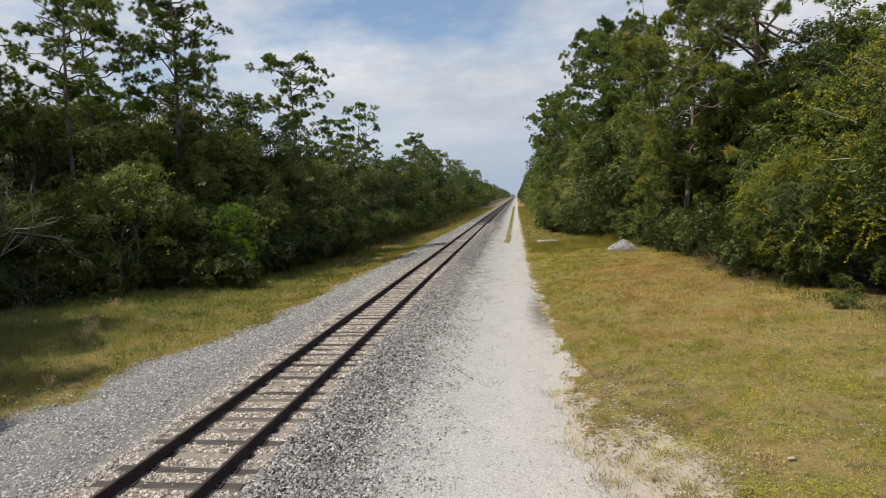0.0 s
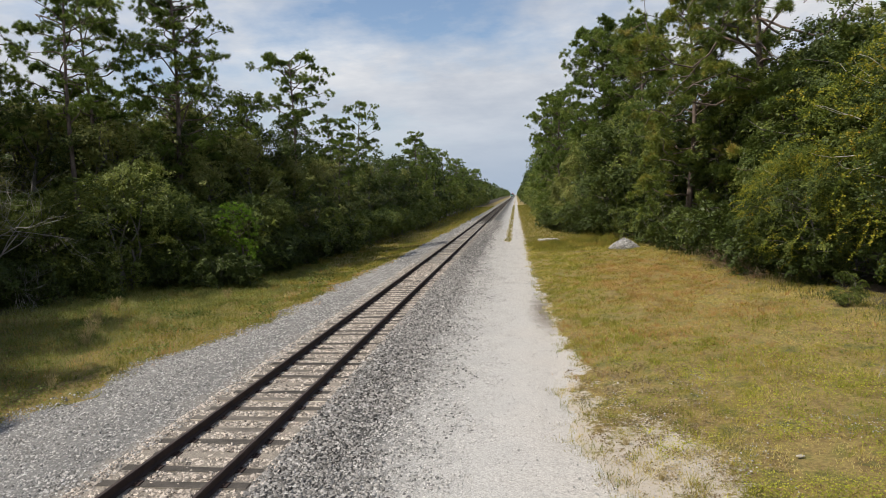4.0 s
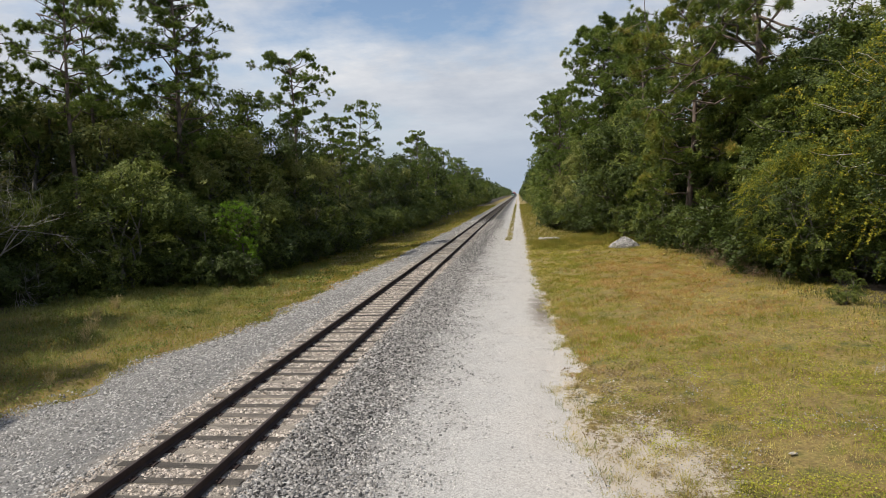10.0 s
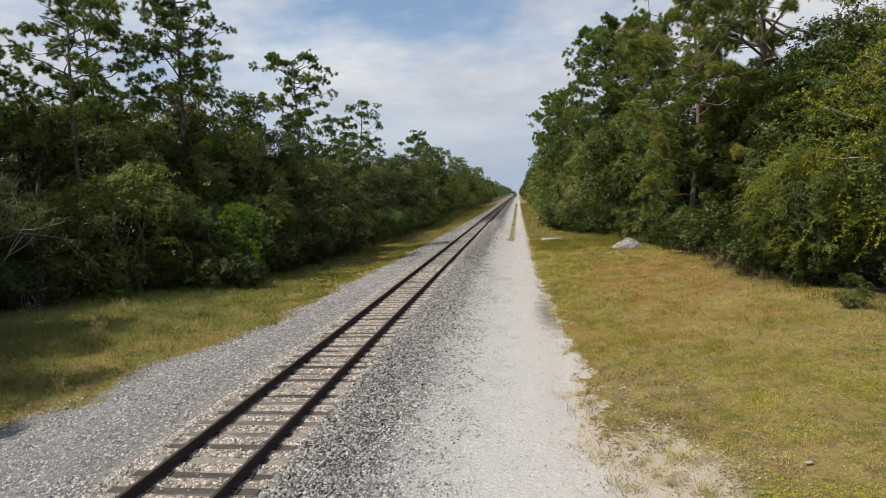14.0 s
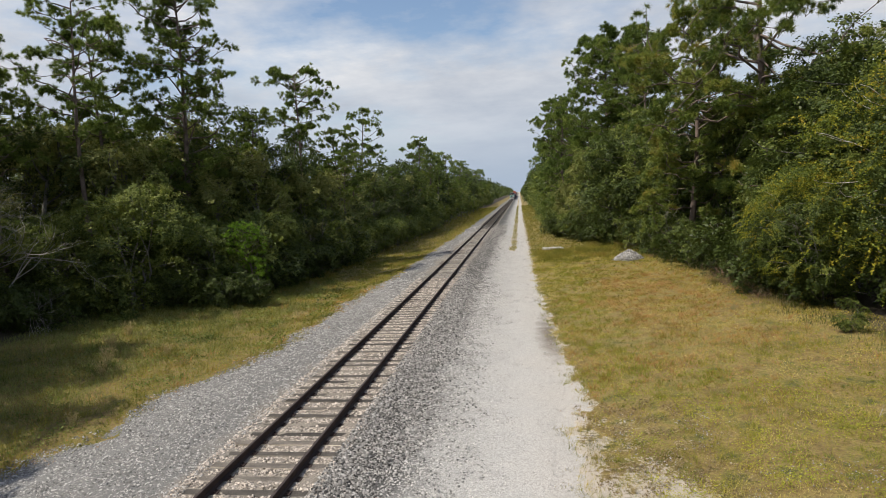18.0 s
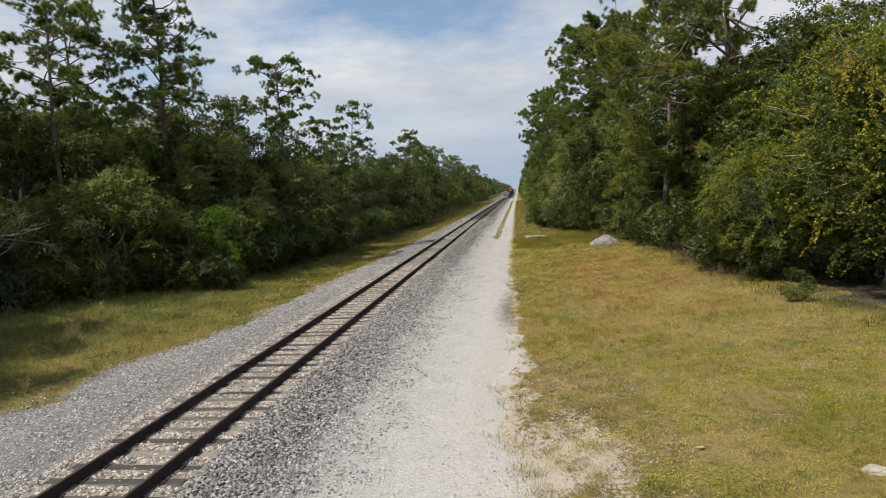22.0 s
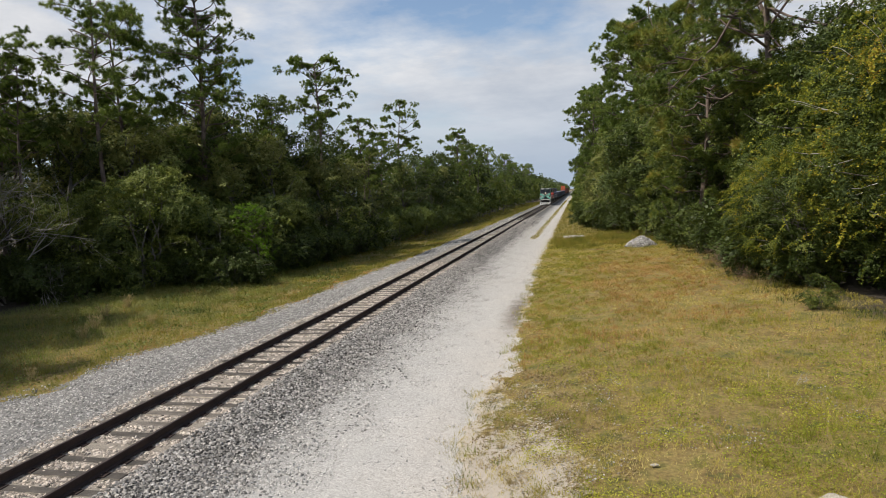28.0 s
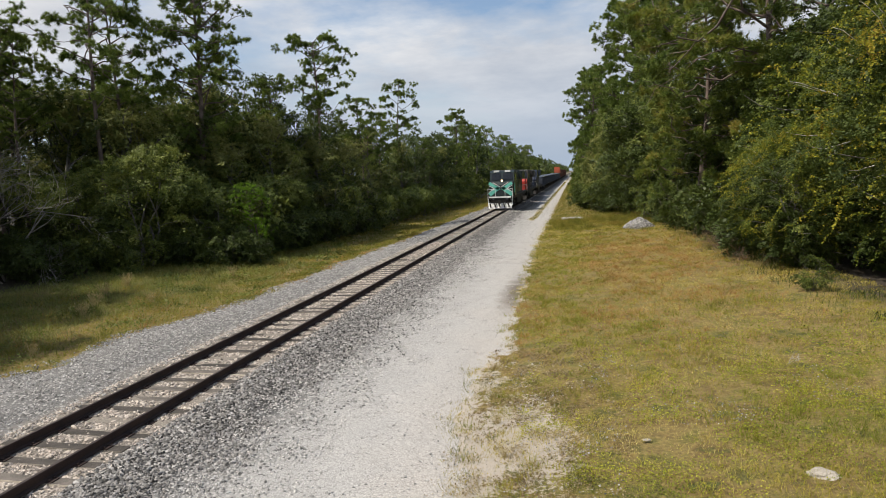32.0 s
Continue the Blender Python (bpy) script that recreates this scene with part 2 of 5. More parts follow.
def damp(m, x, y, rx, ry, dark):
    """Darkens the ground colour over one damp, uneven patch round a place."""
    n, l = m.node_tree.nodes, m.node_tree.links
    p = n["Principled BSDF"]
    was = p.inputs["Base Color"].links[0].from_socket
    tc = next(k for k in n if k.type == "TEX_COORD")
    mp, ln, t, add, r, mix = n.new("ShaderNodeMapping"), n.new("ShaderNodeVectorMath"), n.new("ShaderNodeTexNoise"), n.new("ShaderNodeMath"), n.new("ShaderNodeMapRange"), n.new("ShaderNodeMix")
    mp.inputs[1].default_value, mp.inputs[3].default_value = (-x / rx, -y / ry, 0), (1 / rx, 1 / ry, 0)
    l.new(tc.outputs["Object"], mp.inputs[0])
    ln.operation = "LENGTH"
    l.new(mp.outputs[0], ln.inputs[0])
    t.inputs["Scale"].default_value, t.inputs["Detail"].default_value = 1.6, 8
    l.new(tc.outputs["Object"], t.inputs["Vector"])
    add.operation = "ADD"
    l.new(ln.outputs["Value"], add.inputs[0])
    l.new(t.outputs[0], add.inputs[1])
    r.inputs[1].default_value, r.inputs[2].default_value = 0.7, 1.5
    r.inputs[3].default_value, r.inputs[4].default_value = dark, 0.0
    l.new(add.outputs[0], r.inputs[0])
    mix.data_type, mix.blend_type = "RGBA", "MULTIPLY"
    l.new(r.outputs[0], mix.inputs[0])
    l.new(was, mix.inputs[6])
    mix.inputs[7].default_value = (0.42, 0.38, 0.33, 1)
    l.new(mix.outputs[2], p.inputs["Base Color"])


damp(BED, 6.7, 25.6, 0.75, 5.0, 1.0)
BARK = surface("pine_bark", [(0.3, (0.085, 0.063, 0.052)), (0.7, (0.20, 0.152, 0.128))], 3, 25, 0.95, 0.9, distance=0.03)
GREYTWIG = surface("grey_dead_twigs", [(0.3, (0.24, 0.22, 0.20)), (0.7, (0.38, 0.355, 0.325))], 4, 30, 0.95, 0.5)
RUSTTWIG = surface("brown_dead_weed", [(0.3, (0.16, 0.10, 0.07)), (0.7, (0.30, 0.20, 0.14))], 4, 30, 0.95, 0.5)
GREYBARK = surface("grey_bark", [(0.3, (0.10, 0.09, 0.08)), (0.7, (0.20, 0.185, 0.165))], 3, 25, 0.95, 0.7, distance=0.02)
DEADWOOD = surface("bleached_dead_wood", [(0.3, (0.36, 0.33, 0.29)), (0.7, (0.52, 0.49, 0.45))], 4, 30, 0.95, 0.5)
NEEDLE = leaf_material("pine_needles", [(0.15, (0.06, 0.095, 0.018)), (0.5, (0.135, 0.19, 0.034)), (0.85, (0.25, 0.30, 0.06))], 0.35, 0.5, gloss=0.3)
GOLDNEEDLE = leaf_material("yellowing_pine_needles", [(0.15, (0.06, 0.10, 0.018)), (0.5, (0.16, 0.21, 0.034)), (0.75, (0.28, 0.29, 0.05)), (0.92, (0.42, 0.27, 0.065))], 0.25, 0.48, patch=0.5, gloss=0.35)
OAKLEAF = leaf_material("dark_oak_leaves", [(0.1, (0.028, 0.042, 0.009)), (0.5, (0.066, 0.094, 0.019)), (0.9, (0.14, 0.17, 0.037))], 0.3, 0.5, gloss=0.28)
SHRUBLEAF = leaf_material("shrub_leaves", [(0.1, (0.062, 0.092, 0.02)), (0.5, (0.165, 0.205, 0.042)), (0.9, (0.32, 0.335, 0.08))], 0.38, 0.5, gloss=0.3)
BRIGHTLEAF = leaf_material("bright_leaves", [(0.1, (0.11, 0.19, 0.02)), (0.5, (0.20, 0.34, 0.035)), (0.9, (0.32, 0.46, 0.06))], 0.45)
OLIVELEAF = leaf_material("olive_leaves", [(0.1, (0.10, 0.122, 0.034)), (0.5, (0.24, 0.26, 0.07)), (0.9, (0.40, 0.38, 0.13))], 0.4, 0.5, gloss=0.3)
VINELEAF = leaf_material("yellowing_vine_leaves", [(0.1, (0.06, 0.095, 0.016)), (0.45, (0.17, 0.20, 0.024)), (0.75, (0.39, 0.345, 0.038)), (0.95, (0.38, 0.21, 0.045))], 0.32, patch=0.5)
GRASS = leaf_material("grass_blades", [(0.1, (0.075, 0.095, 0.014)), (0.38, (0.26, 0.26, 0.034)), (0.62, (0.43, 0.35, 0.06)), (0.9, (0.66, 0.55, 0.22))], 0.4, patch=0.5)
REDGRASS = leaf_material("rusty_grass_blades", [(0.1, (0.22, 0.15, 0.04)), (0.5, (0.46, 0.24, 0.085)), (0.9, (0.60, 0.38, 0.17))], 0.35, patch=0.6)
STRAW = leaf_material("straw", [(0.1, (0.28, 0.22, 0.09)), (0.5, (0.46, 0.37, 0.18)), (0.9, (0.60, 0.52, 0.33))], 0.35)
WEED = leaf_material("low_yellow_weeds", [(0.1, (0.14, 0.18, 0.02)), (0.5, (0.33, 0.35, 0.036)), (0.9, (0.52, 0.48, 0.07))], 0.35, patch=0.8)
GREENGRASS = leaf_material("green_grass_blades", [(0.1, (0.16, 0.20, 0.026)), (0.5, (0.27, 0.30, 0.036)), (0.9, (0.39, 0.37, 0.065))], 0.42, patch=0.3)
DULLGRASS = leaf_material("dull_verge_grass", [(0.1, (0.085, 0.10, 0.02)), (0.45, (0.20, 0.205, 0.036)), (0.7, (0.32, 0.27, 0.05)), (0.92, (0.35, 0.21, 0.075))], 0.35, patch=0.6)


def soil_material():
    """Grassy soil with rusty drifts, and pale sand worn bare beside the road."""
    m = surface("grassy_soil", [(0.30, (0.075, 0.075, 0.018)), (0.42, (0.17, 0.145, 0.036)), (0.5, (0.25, 0.185, 0.06)), (0.58, (0.18, 0.12, 0.04)), (0.68, (0.10, 0.11, 0.022))], 1.3, 14, 0.95, 1.0, vary=0.6, distance=0.06)
    n, l = m.node_tree.nodes, m.node_tree.links
    tc = next(k for k in n if k.type == "TEX_COORD")
    hsv = next(k for k in n if k.type == "HUE_SAT")
    for k in n:
        if k.type == "TEX_NOISE":
            k.inputs["Detail"].default_value, k.inputs["Roughness"].default_value = 9, 0.68
    worn = n.new("ShaderNodeAttribute")
    worn.attribute_name = "sand"
    t = n.new("ShaderNodeTexNoise")
    t.inputs["Scale"].default_value, t.inputs["Detail"].default_value, t.inputs["Roughness"].default_value = 7.0, 9, 0.85
    l.new(tc.outputs["Object"], t.inputs["Vector"])
    s = n.new("ShaderNodeMath")
    s.operation = "MULTIPLY_ADD"
    s.inputs[1].default_value = 0.42
    l.new(worn.outputs["Fac"], s.inputs[0])
    l.new(t.outputs[0], s.inputs[2])
    r = ramp_node(n, [(0.77, (0, 0, 0)), (0.84, (0.95, 0.95, 0.95))])
    l.new(s.outputs[0], r.inputs[0])
    mix = n.new("ShaderNodeMix")
    mix.data_type = "RGBA"
    l.new(r.outputs[0], mix.inputs[0])
    l.new(hsv.outputs[0], mix.inputs[6])
    mix.inputs[7].default_value = (0.49, 0.43, 0.36, 1)
    litter, floor = n.new("ShaderNodeAttribute"), n.new("ShaderNodeMix")
    litter.attribute_name = "litter"
    floor.data_type = "RGBA"
    l.new(litter.outputs["Fac"], floor.inputs[0])
    l.new(mix.outputs[2], floor.inputs[6])
    floor.inputs[7].default_value = (0.055, 0.042, 0.028, 1)
    l.new(floor.outputs[2], n["Principled BSDF"].inputs["Base Color"])
    return m


SOIL = soil_material()
DEBRIS = leaf_material("dead_brown_bits", [(0.1, (0.16, 0.115, 0.06)), (0.5, (0.31, 0.235, 0.13)), (0.9, (0.48, 0.40, 0.25))], 0.3, patch=0.9)
DRYLEAF = leaf_material("dry_leaf_litter", [(0.1, (0.24, 0.18, 0.075)), (0.5, (0.36, 0.29, 0.13)), (0.9, (0.48, 0.41, 0.22))], 0.4, patch=0.9)

# ---- mesh helpers ----
rng = np.random.default_rng(7)


def mesh_of(name, verts, faces, material):
    """A mesh from arrays: verts (n, 3), faces (m, 3 or 4)."""
    verts, faces = np.asarray(verts, np.float32), np.asarray(faces, np.int32)
    me = bpy.data.meshes.new(name)
    k = faces.shape[1]
    me.vertices.add(len(verts))
    me.vertices.foreach_set("co", verts.ravel())
    me.loops.add(faces.size)
    me.loops.foreach_set("vertex_index", faces.ravel())
    me.polygons.add(len(faces))
    me.polygons.foreach_set("loop_start", np.arange(0, faces.size, k, dtype=np.int32))
    me.update(calc_edges=True)
    me.materials.append(material)
    return me


def part(name, bm, material, parent, label=""):
    """One mesh object under a thing or a part, from a bmesh or a mesh."""
    if isinstance(bm, bmesh.types.BMesh):
        me = bpy.data.meshes.new(name)
        bm.to_mesh(me)
        bm.free()
        me.materials.append(material)
    else:
        me = bm
    ob = new(name, me)
    ob.parent = parent
    return tagged(ob, label)


def thing(name, m, label, category, group="", kind=""):
    ob = new(name)
    ob.empty_display_size = 0.2
    ob.matrix_basis = m
    return tagged(ob, label, category, group, kind)


def box(bm, x0, x1, y0, y1, z0, z1, bevel=0.0):
    """A box in a bmesh, its edges bevelled."""
    vs = bmesh.ops.create_cube(bm, size=1.0, matrix=Matrix.Translation(((x0 + x1) / 2, (y0 + y1) / 2, (z0 + z1) / 2)) @ Matrix.Diagonal((x1 - x0, y1 - y0, z1 - z0, 1)))["verts"]
    if bevel:
        bmesh.ops.bevel(bm, geom=list({e for v in vs for e in v.link_edges}), offset=bevel, segments=2, affect="EDGES")
    return bm


def boxes(*sizes, bevel=0.0):
    bm = bmesh.new()
    for s in sizes:
        box(bm, *s, bevel=bevel)
    return bm


def rod(bm, a, b, r, sides=8, r2=None):
    a, b = Vector(a), Vector(b)
    m = Matrix.Translation((a + b) / 2) @ (b - a).to_track_quat("Z", "Y").to_matrix().to_4x4()
    bmesh.ops.create_cone(bm, cap_ends=True, segments=sides, radius1=r, radius2=r if r2 is None else r2, depth=(b - a).length, matrix=m)
    return bm


def prism(bm, outline, x0, x1):
    """A closed outline of (y, z) pushed from x0 to x1."""
    a = [bm.verts.new((x0, y, z)) for y, z in outline]
    b = [bm.verts.new((x1, y, z)) for y, z in outline]
    bm.faces.new(a[::-1])
    bm.faces.new(b)
    for i in range(len(a)):
        j = (i + 1) % len(a)
        bm.faces.new((a[i], a[j], b[j], b[i]))
    bmesh.ops.recalc_face_normals(bm, faces=bm.faces)
    return bm


def tube(path, radii, sides=6):
    """Verts and quads of a tapered tube along a path."""
    path, radii = np.asarray(path, float), np.asarray(radii, float)
    d = np.gradient(path, axis=0)
    d /= np.linalg.norm(d, axis=1)[:, None] + 1e-9
    u = np.cross(d, np.where(np.abs(d[:, 2:3]) > 0.9, [[1.0, 0, 0]], [[0, 0, 1.0]]))
    u /= np.linalg.norm(u, axis=1)[:, None] + 1e-9
    w = np.cross(d, u)
    a = np.linspace(0, 2 * np.pi, sides, endpoint=False)
    v = path[:, None] + radii[:, None, None] * (np.cos(a)[None, :, None] * u[:, None] + np.sin(a)[None, :, None] * w[:, None])
    n = len(path)
    i, j = np.meshgrid(np.arange(n - 1), np.arange(sides), indexing="ij")
    k = (j + 1) % sides
    f = np.stack([i * sides + j, i * sides + k, (i + 1) * sides + k, (i + 1) * sides + j], -1).reshape(-1, 4)
    return v.reshape(-1, 3), f


def tubes_mesh(name, list_of, material):
    vs, fs, o = [], [], 0
    for v, f in list_of:
        vs.append(v)
        fs.append(f + o)
        o += len(v)
    return mesh_of(name, np.concatenate(vs), np.concatenate(fs), material)


def unit(a):
    return a / (np.linalg.norm(a, axis=-1, keepdims=True) + 1e-9)


def leaves_mesh(name, at, size, r, material, flat=0.6, elong=1.7, out=None, loose=0.75):
    """Folded-diamond leaves at the points: two triangles each; out: the way that each one leans to face, loosely."""
    n = len(at)
    nor = unit(r.normal(size=(n, 3)) * loose + [0, 0, flat] + (0 if out is None else out * 0.9))
    side = unit(np.cross(nor, r.normal(size=(n, 3))))
    up = np.cross(nor, side)
    s = (size * r.uniform(0.6, 1.3, n))[:, None]
    v = np.stack([at - side * s * elong / 2, at + up * s * 0.5 + nor * s * 0.12, at + side * s * elong / 2, at - up * s * 0.5 + nor * s * 0.12], 1)
    if np.median(size) >= 0.15:
        v = np.stack([v[:, 0], v[:, 1], (v[:, 2] + v[:, 3]) / 2 + side * s * elong * 0.2], 1)
        return mesh_of(name, v.reshape(-1, 3), np.arange(3 * n).reshape(n, 3), material)
    f = np.arange(4 * n).reshape(n, 4)
    return mesh_of(name, v.reshape(-1, 3), f, material)


def needles_mesh(name, at, way, r, material, length=0.32, width=0.03, count=26, hang=0.0):
    """Tufts of needles round twig tips: a brush of thin triangles each."""
    n = len(at) * count
    a = np.repeat(at, count, 0)
    d = unit(unit(r.normal(size=(n, 3))) + 0.8 * np.repeat(way, count, 0) + [0, 0, 0.12 - hang])
    side = unit(np.cross(d, r.normal(size=(n, 3))))
    ln = (length * r.uniform(0.65, 1.15, n) * np.repeat(r.uniform(0.75, 1.2, len(at)), count))[:, None]
    v = np.stack([a - side * width / 2 + d * ln * 0.08, a + side * width / 2 + d * ln * 0.08, a + d * ln], 1)
    return mesh_of(name, v.reshape(-1, 3), np.arange(3 * n).reshape(n, 3), material)


def bent(a, b, r, sag=0.1, n=6):
    t = np.linspace(0, 1, n)[:, None]
    a, b = np.asarray(a, float), np.asarray(b, float)
    off = r.normal(size=3) * sag * np.linalg.norm(b - a)
    return a + (b - a) * t + off * np.sin(np.pi * t) + r.normal(size=(n, 3)) * 0.02 * np.linalg.norm(b - a) * np.sin(np.pi * t)

# ---- ground ----


def wave(x, y, s, k=0.0):
    """Smooth wandering between -1 and 1."""
    u, v = x / s, y / s
    a = np.sin(1.7 * u + 0.9 * v + k + 1.1 * np.sin(0.7 * v - 0.4 * u + 2 * k))
    b = np.sin(-1.1 * u + 1.6 * v + 2.1 * k + 1.3 * np.sin(0.9 * u + 0.5 * v + k))
    c = np.sin(2.9 * u - 2.3 * v + 3 * k + np.sin(1.9 * u + 2.7 * v))
    return (a + b + 0.6 * c) / 2.2


def ground_z(x, y):
    x, y = np.asarray(x, float), np.asarray(y, float)
    z = np.interp(x, [-300, -16, -8, -6, -3.2, -1.75, -1.45, -1.2, 1.2, 1.45, 1.75, 2.9, 6.6, 13, 17, 300], [-0.3, -0.4, -0.45, -0.36, 0.06, 0.15, 0.19, 0.165, 0.165, 0.19, 0.15, 0.01, 0.0, 0.42, 0.7, 0.9])
    out = np.clip((np.abs(x) - 6) / 4, 0, 1)
    return z + out * (0.05 * wave(x, y, 2.3) + 0.03 * wave(x, y, 0.7, 1.0))


def inside_bed(x, y):
    """How far a place lies inside the gravel, in metres."""
    left = np.interp(y, [0, 10, 14, 15.2, 18.5, 20, 22, 24.5, 30, 35, 41, 64, 81, 200], [-8.0, -7.6, -7.0, -6.1, -6.3, -6.0, -5.0, -4.4, -4.3, -4.5, -4.0, -3.5, -3.1, -2.9])
    right = np.interp(y, [0, 9, 10.5, 11.7, 13.5, 15, 16.8, 20.8, 25, 34.5, 46, 72, 150], [8.4, 7.3, 7.0, 6.6, 6.7, 6.7, 7.0, 6.9, 6.7, 6.5, 6.3, 6.2, 6.0])
    rag = 0.12 * wave(x, y, 1.1, 0.4) + 0.12 * wave(x, y, 0.41, 2.0) + 0.14 * wave(x * 1.3, y * 0.7, 0.17, 3.0)
    rag = rag * np.where(x < 0, 2.2, 1.2) + np.where(x < 0, 0.28 * wave(x, y, 2.1, 4.6), 0.0)
    d = np.minimum(x - left, right - x) + rag
    strip = np.abs(x - 4.75) - 0.48 + 0.8 * rag
    return np.where(y > 62, np.minimum(d, np.maximum(strip, (62 + 1.5 * rag - y) * 0.4)), d)


def sheet(name, xs, ys, height, material, label, kind="structure"):
    gx, gy = np.meshgrid(xs, ys)
    z = height(gx, gy)
    v = np.stack([gx, gy, z], -1).reshape(-1, 3)
    nx = len(xs)
    i, j = np.meshgrid(np.arange(len(ys) - 1), np.arange(nx - 1), indexing="ij")
    a = i * nx + j
    f = np.stack([a, a + 1, a + nx + 1, a + nx], -1).reshape(-1, 4)
    me = mesh_of(name, v, f, material)
    me.polygons.foreach_set("use_smooth", np.ones(len(f), bool))
    return tagged(new(name, me), label, name, kind=kind)


near = np.arange(2, 40, 0.16)
ys_ground = np.concatenate([[-3000, -800, -200, -60, -20, -8], np.arange(-4, 2, 0.6), near, np.arange(40, 90, 0.5), np.arange(90, 200, 2.5), [220, 260, 320, 420, 600, 900, 1400, 2200, 4000]])
xs_ground = np.concatenate([[-4000, -1500, -500, -150, -70, -40, -28], np.arange(-22, -8, 0.5), np.arange(-8, -4, 0.16), np.arange(-4, 5.6, 0.6), np.arange(5.6, 18, 0.16), np.arange(18, 26, 0.8), [30, 45, 80, 180, 500, 1500, 4000]])
sheet("ground", xs_ground, ys_ground, lambda x, y: ground_z(x, y) - 0.06 * np.clip(inside_bed(x, y) * 2 + 0.3, 0, 1), SOIL, "dry grassy ground, yellow-green with rusty and sandy patches")


def wear_sand():
    """How worn to bare sand the ground is, kept on its points."""
    me = bpy.data.objects["ground"].data
    co = np.empty(len(me.vertices) * 3, np.float32)
    me.vertices.foreach_get("co", co)
    x, y = co[0::3].astype(float), co[1::3].astype(float)
    d = inside_bed(x, y)
    edge = np.clip(1.0 + d * 1.3, 0, 1) * (x > 0) + np.clip(0.8 + d * 2.2, 0, 0.7) * (x < 0)
    patch = np.exp(-(((x - 8.25 - 0.12 * (11 - y)) / 1.35) ** 2 + ((y - 11.2) / 3.0) ** 2)) + 0.45 * np.exp(-(((x - 8.0) / 0.7) ** 2 + ((y - 15.5) / 1.3) ** 2))
    a = me.attributes.new("sand", "FLOAT", "POINT")
    a.data.foreach_set("value", np.clip(edge + patch, 0, 1.1).astype(np.float32))
    left = np.interp(y, [0, 24, 33, 37, 40, 60, 75, 130, 400], [-20, -19, -18, -14, -12.5, -11.6, -10.4, -9.2, -8.2])
    right = np.interp(y, [0, 12, 22, 33, 45, 60, 80, 130, 400], [20, 18, 17, 17.2, 16.5, 14.5, 10.3, 9.2, 8.4])
    a = me.attributes.new("litter", "FLOAT", "POINT")
    a.data.foreach_set("value", np.clip(np.maximum(left - x, x - right) * 0.8 + 0.3 * wave(x, y, 0.8), 0, 1).astype(np.float32))


wear_sand()
ys_bed = np.concatenate([[-60, -20, -8], np.arange(-4, 2, 0.5), np.arange(2, 42, 0.13), np.arange(42, 100, 0.5), np.arange(100, 220, 2.0), np.arange(225, 500, 12), np.arange(520, 2100, 60)])
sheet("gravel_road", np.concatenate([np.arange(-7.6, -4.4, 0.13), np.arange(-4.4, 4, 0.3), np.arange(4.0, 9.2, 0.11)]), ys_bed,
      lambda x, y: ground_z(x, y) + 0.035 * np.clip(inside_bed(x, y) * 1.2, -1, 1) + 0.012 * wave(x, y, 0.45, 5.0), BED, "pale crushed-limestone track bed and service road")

# ---- railway ----
RAIL_X, TIE_STEP, TIE_FROM = 0.7525, 0.604, 9.5


def rails():
    for k, sx in enumerate((-1, 1)):
        ob = thing("rail", pose(sx * RAIL_X, 0, 0.23), "rusty dark-brown steel rail spiked to the ties", "rail", "rails of the track")
        outline = [(-0.07, 0), (0.07, 0), (0.07, 0.012), (0.012, 0.035), (0.010, 0.125), (0.035, 0.137), (0.036, 0.16), (0.030, 0.17), (-0.030, 0.17), (-0.036, 0.16), (-0.035, 0.137), (-0.010, 0.125), (-0.012, 0.035), (-0.07, 0.012)]
        bm = bmesh.new()
        stops = [-40, 0, 20, 60, 150, 400, 900, 1900]
        rings = [[bm.verts.new((x, y, z)) for x, z in outline] for y in stops]
        for a, b in zip(rings, rings[1:]):
            for i in range(len(a)):
                j = (i + 1) % len(a)
                bm.faces.new((a[i], b[i], b[j], a[j]))
        bm.faces.new(rings[0])
        bm.faces.new(rings[-1][::-1])
        bmesh.ops.recalc_face_normals(bm, faces=bm.faces)
        part("web", bm, RAIL, ob)
        part("running_surface", boxes((-0.022, 0.022, -40, 1900, 0.1695, 0.1715)), RAIL_HEAD, ob, "worn running surface")


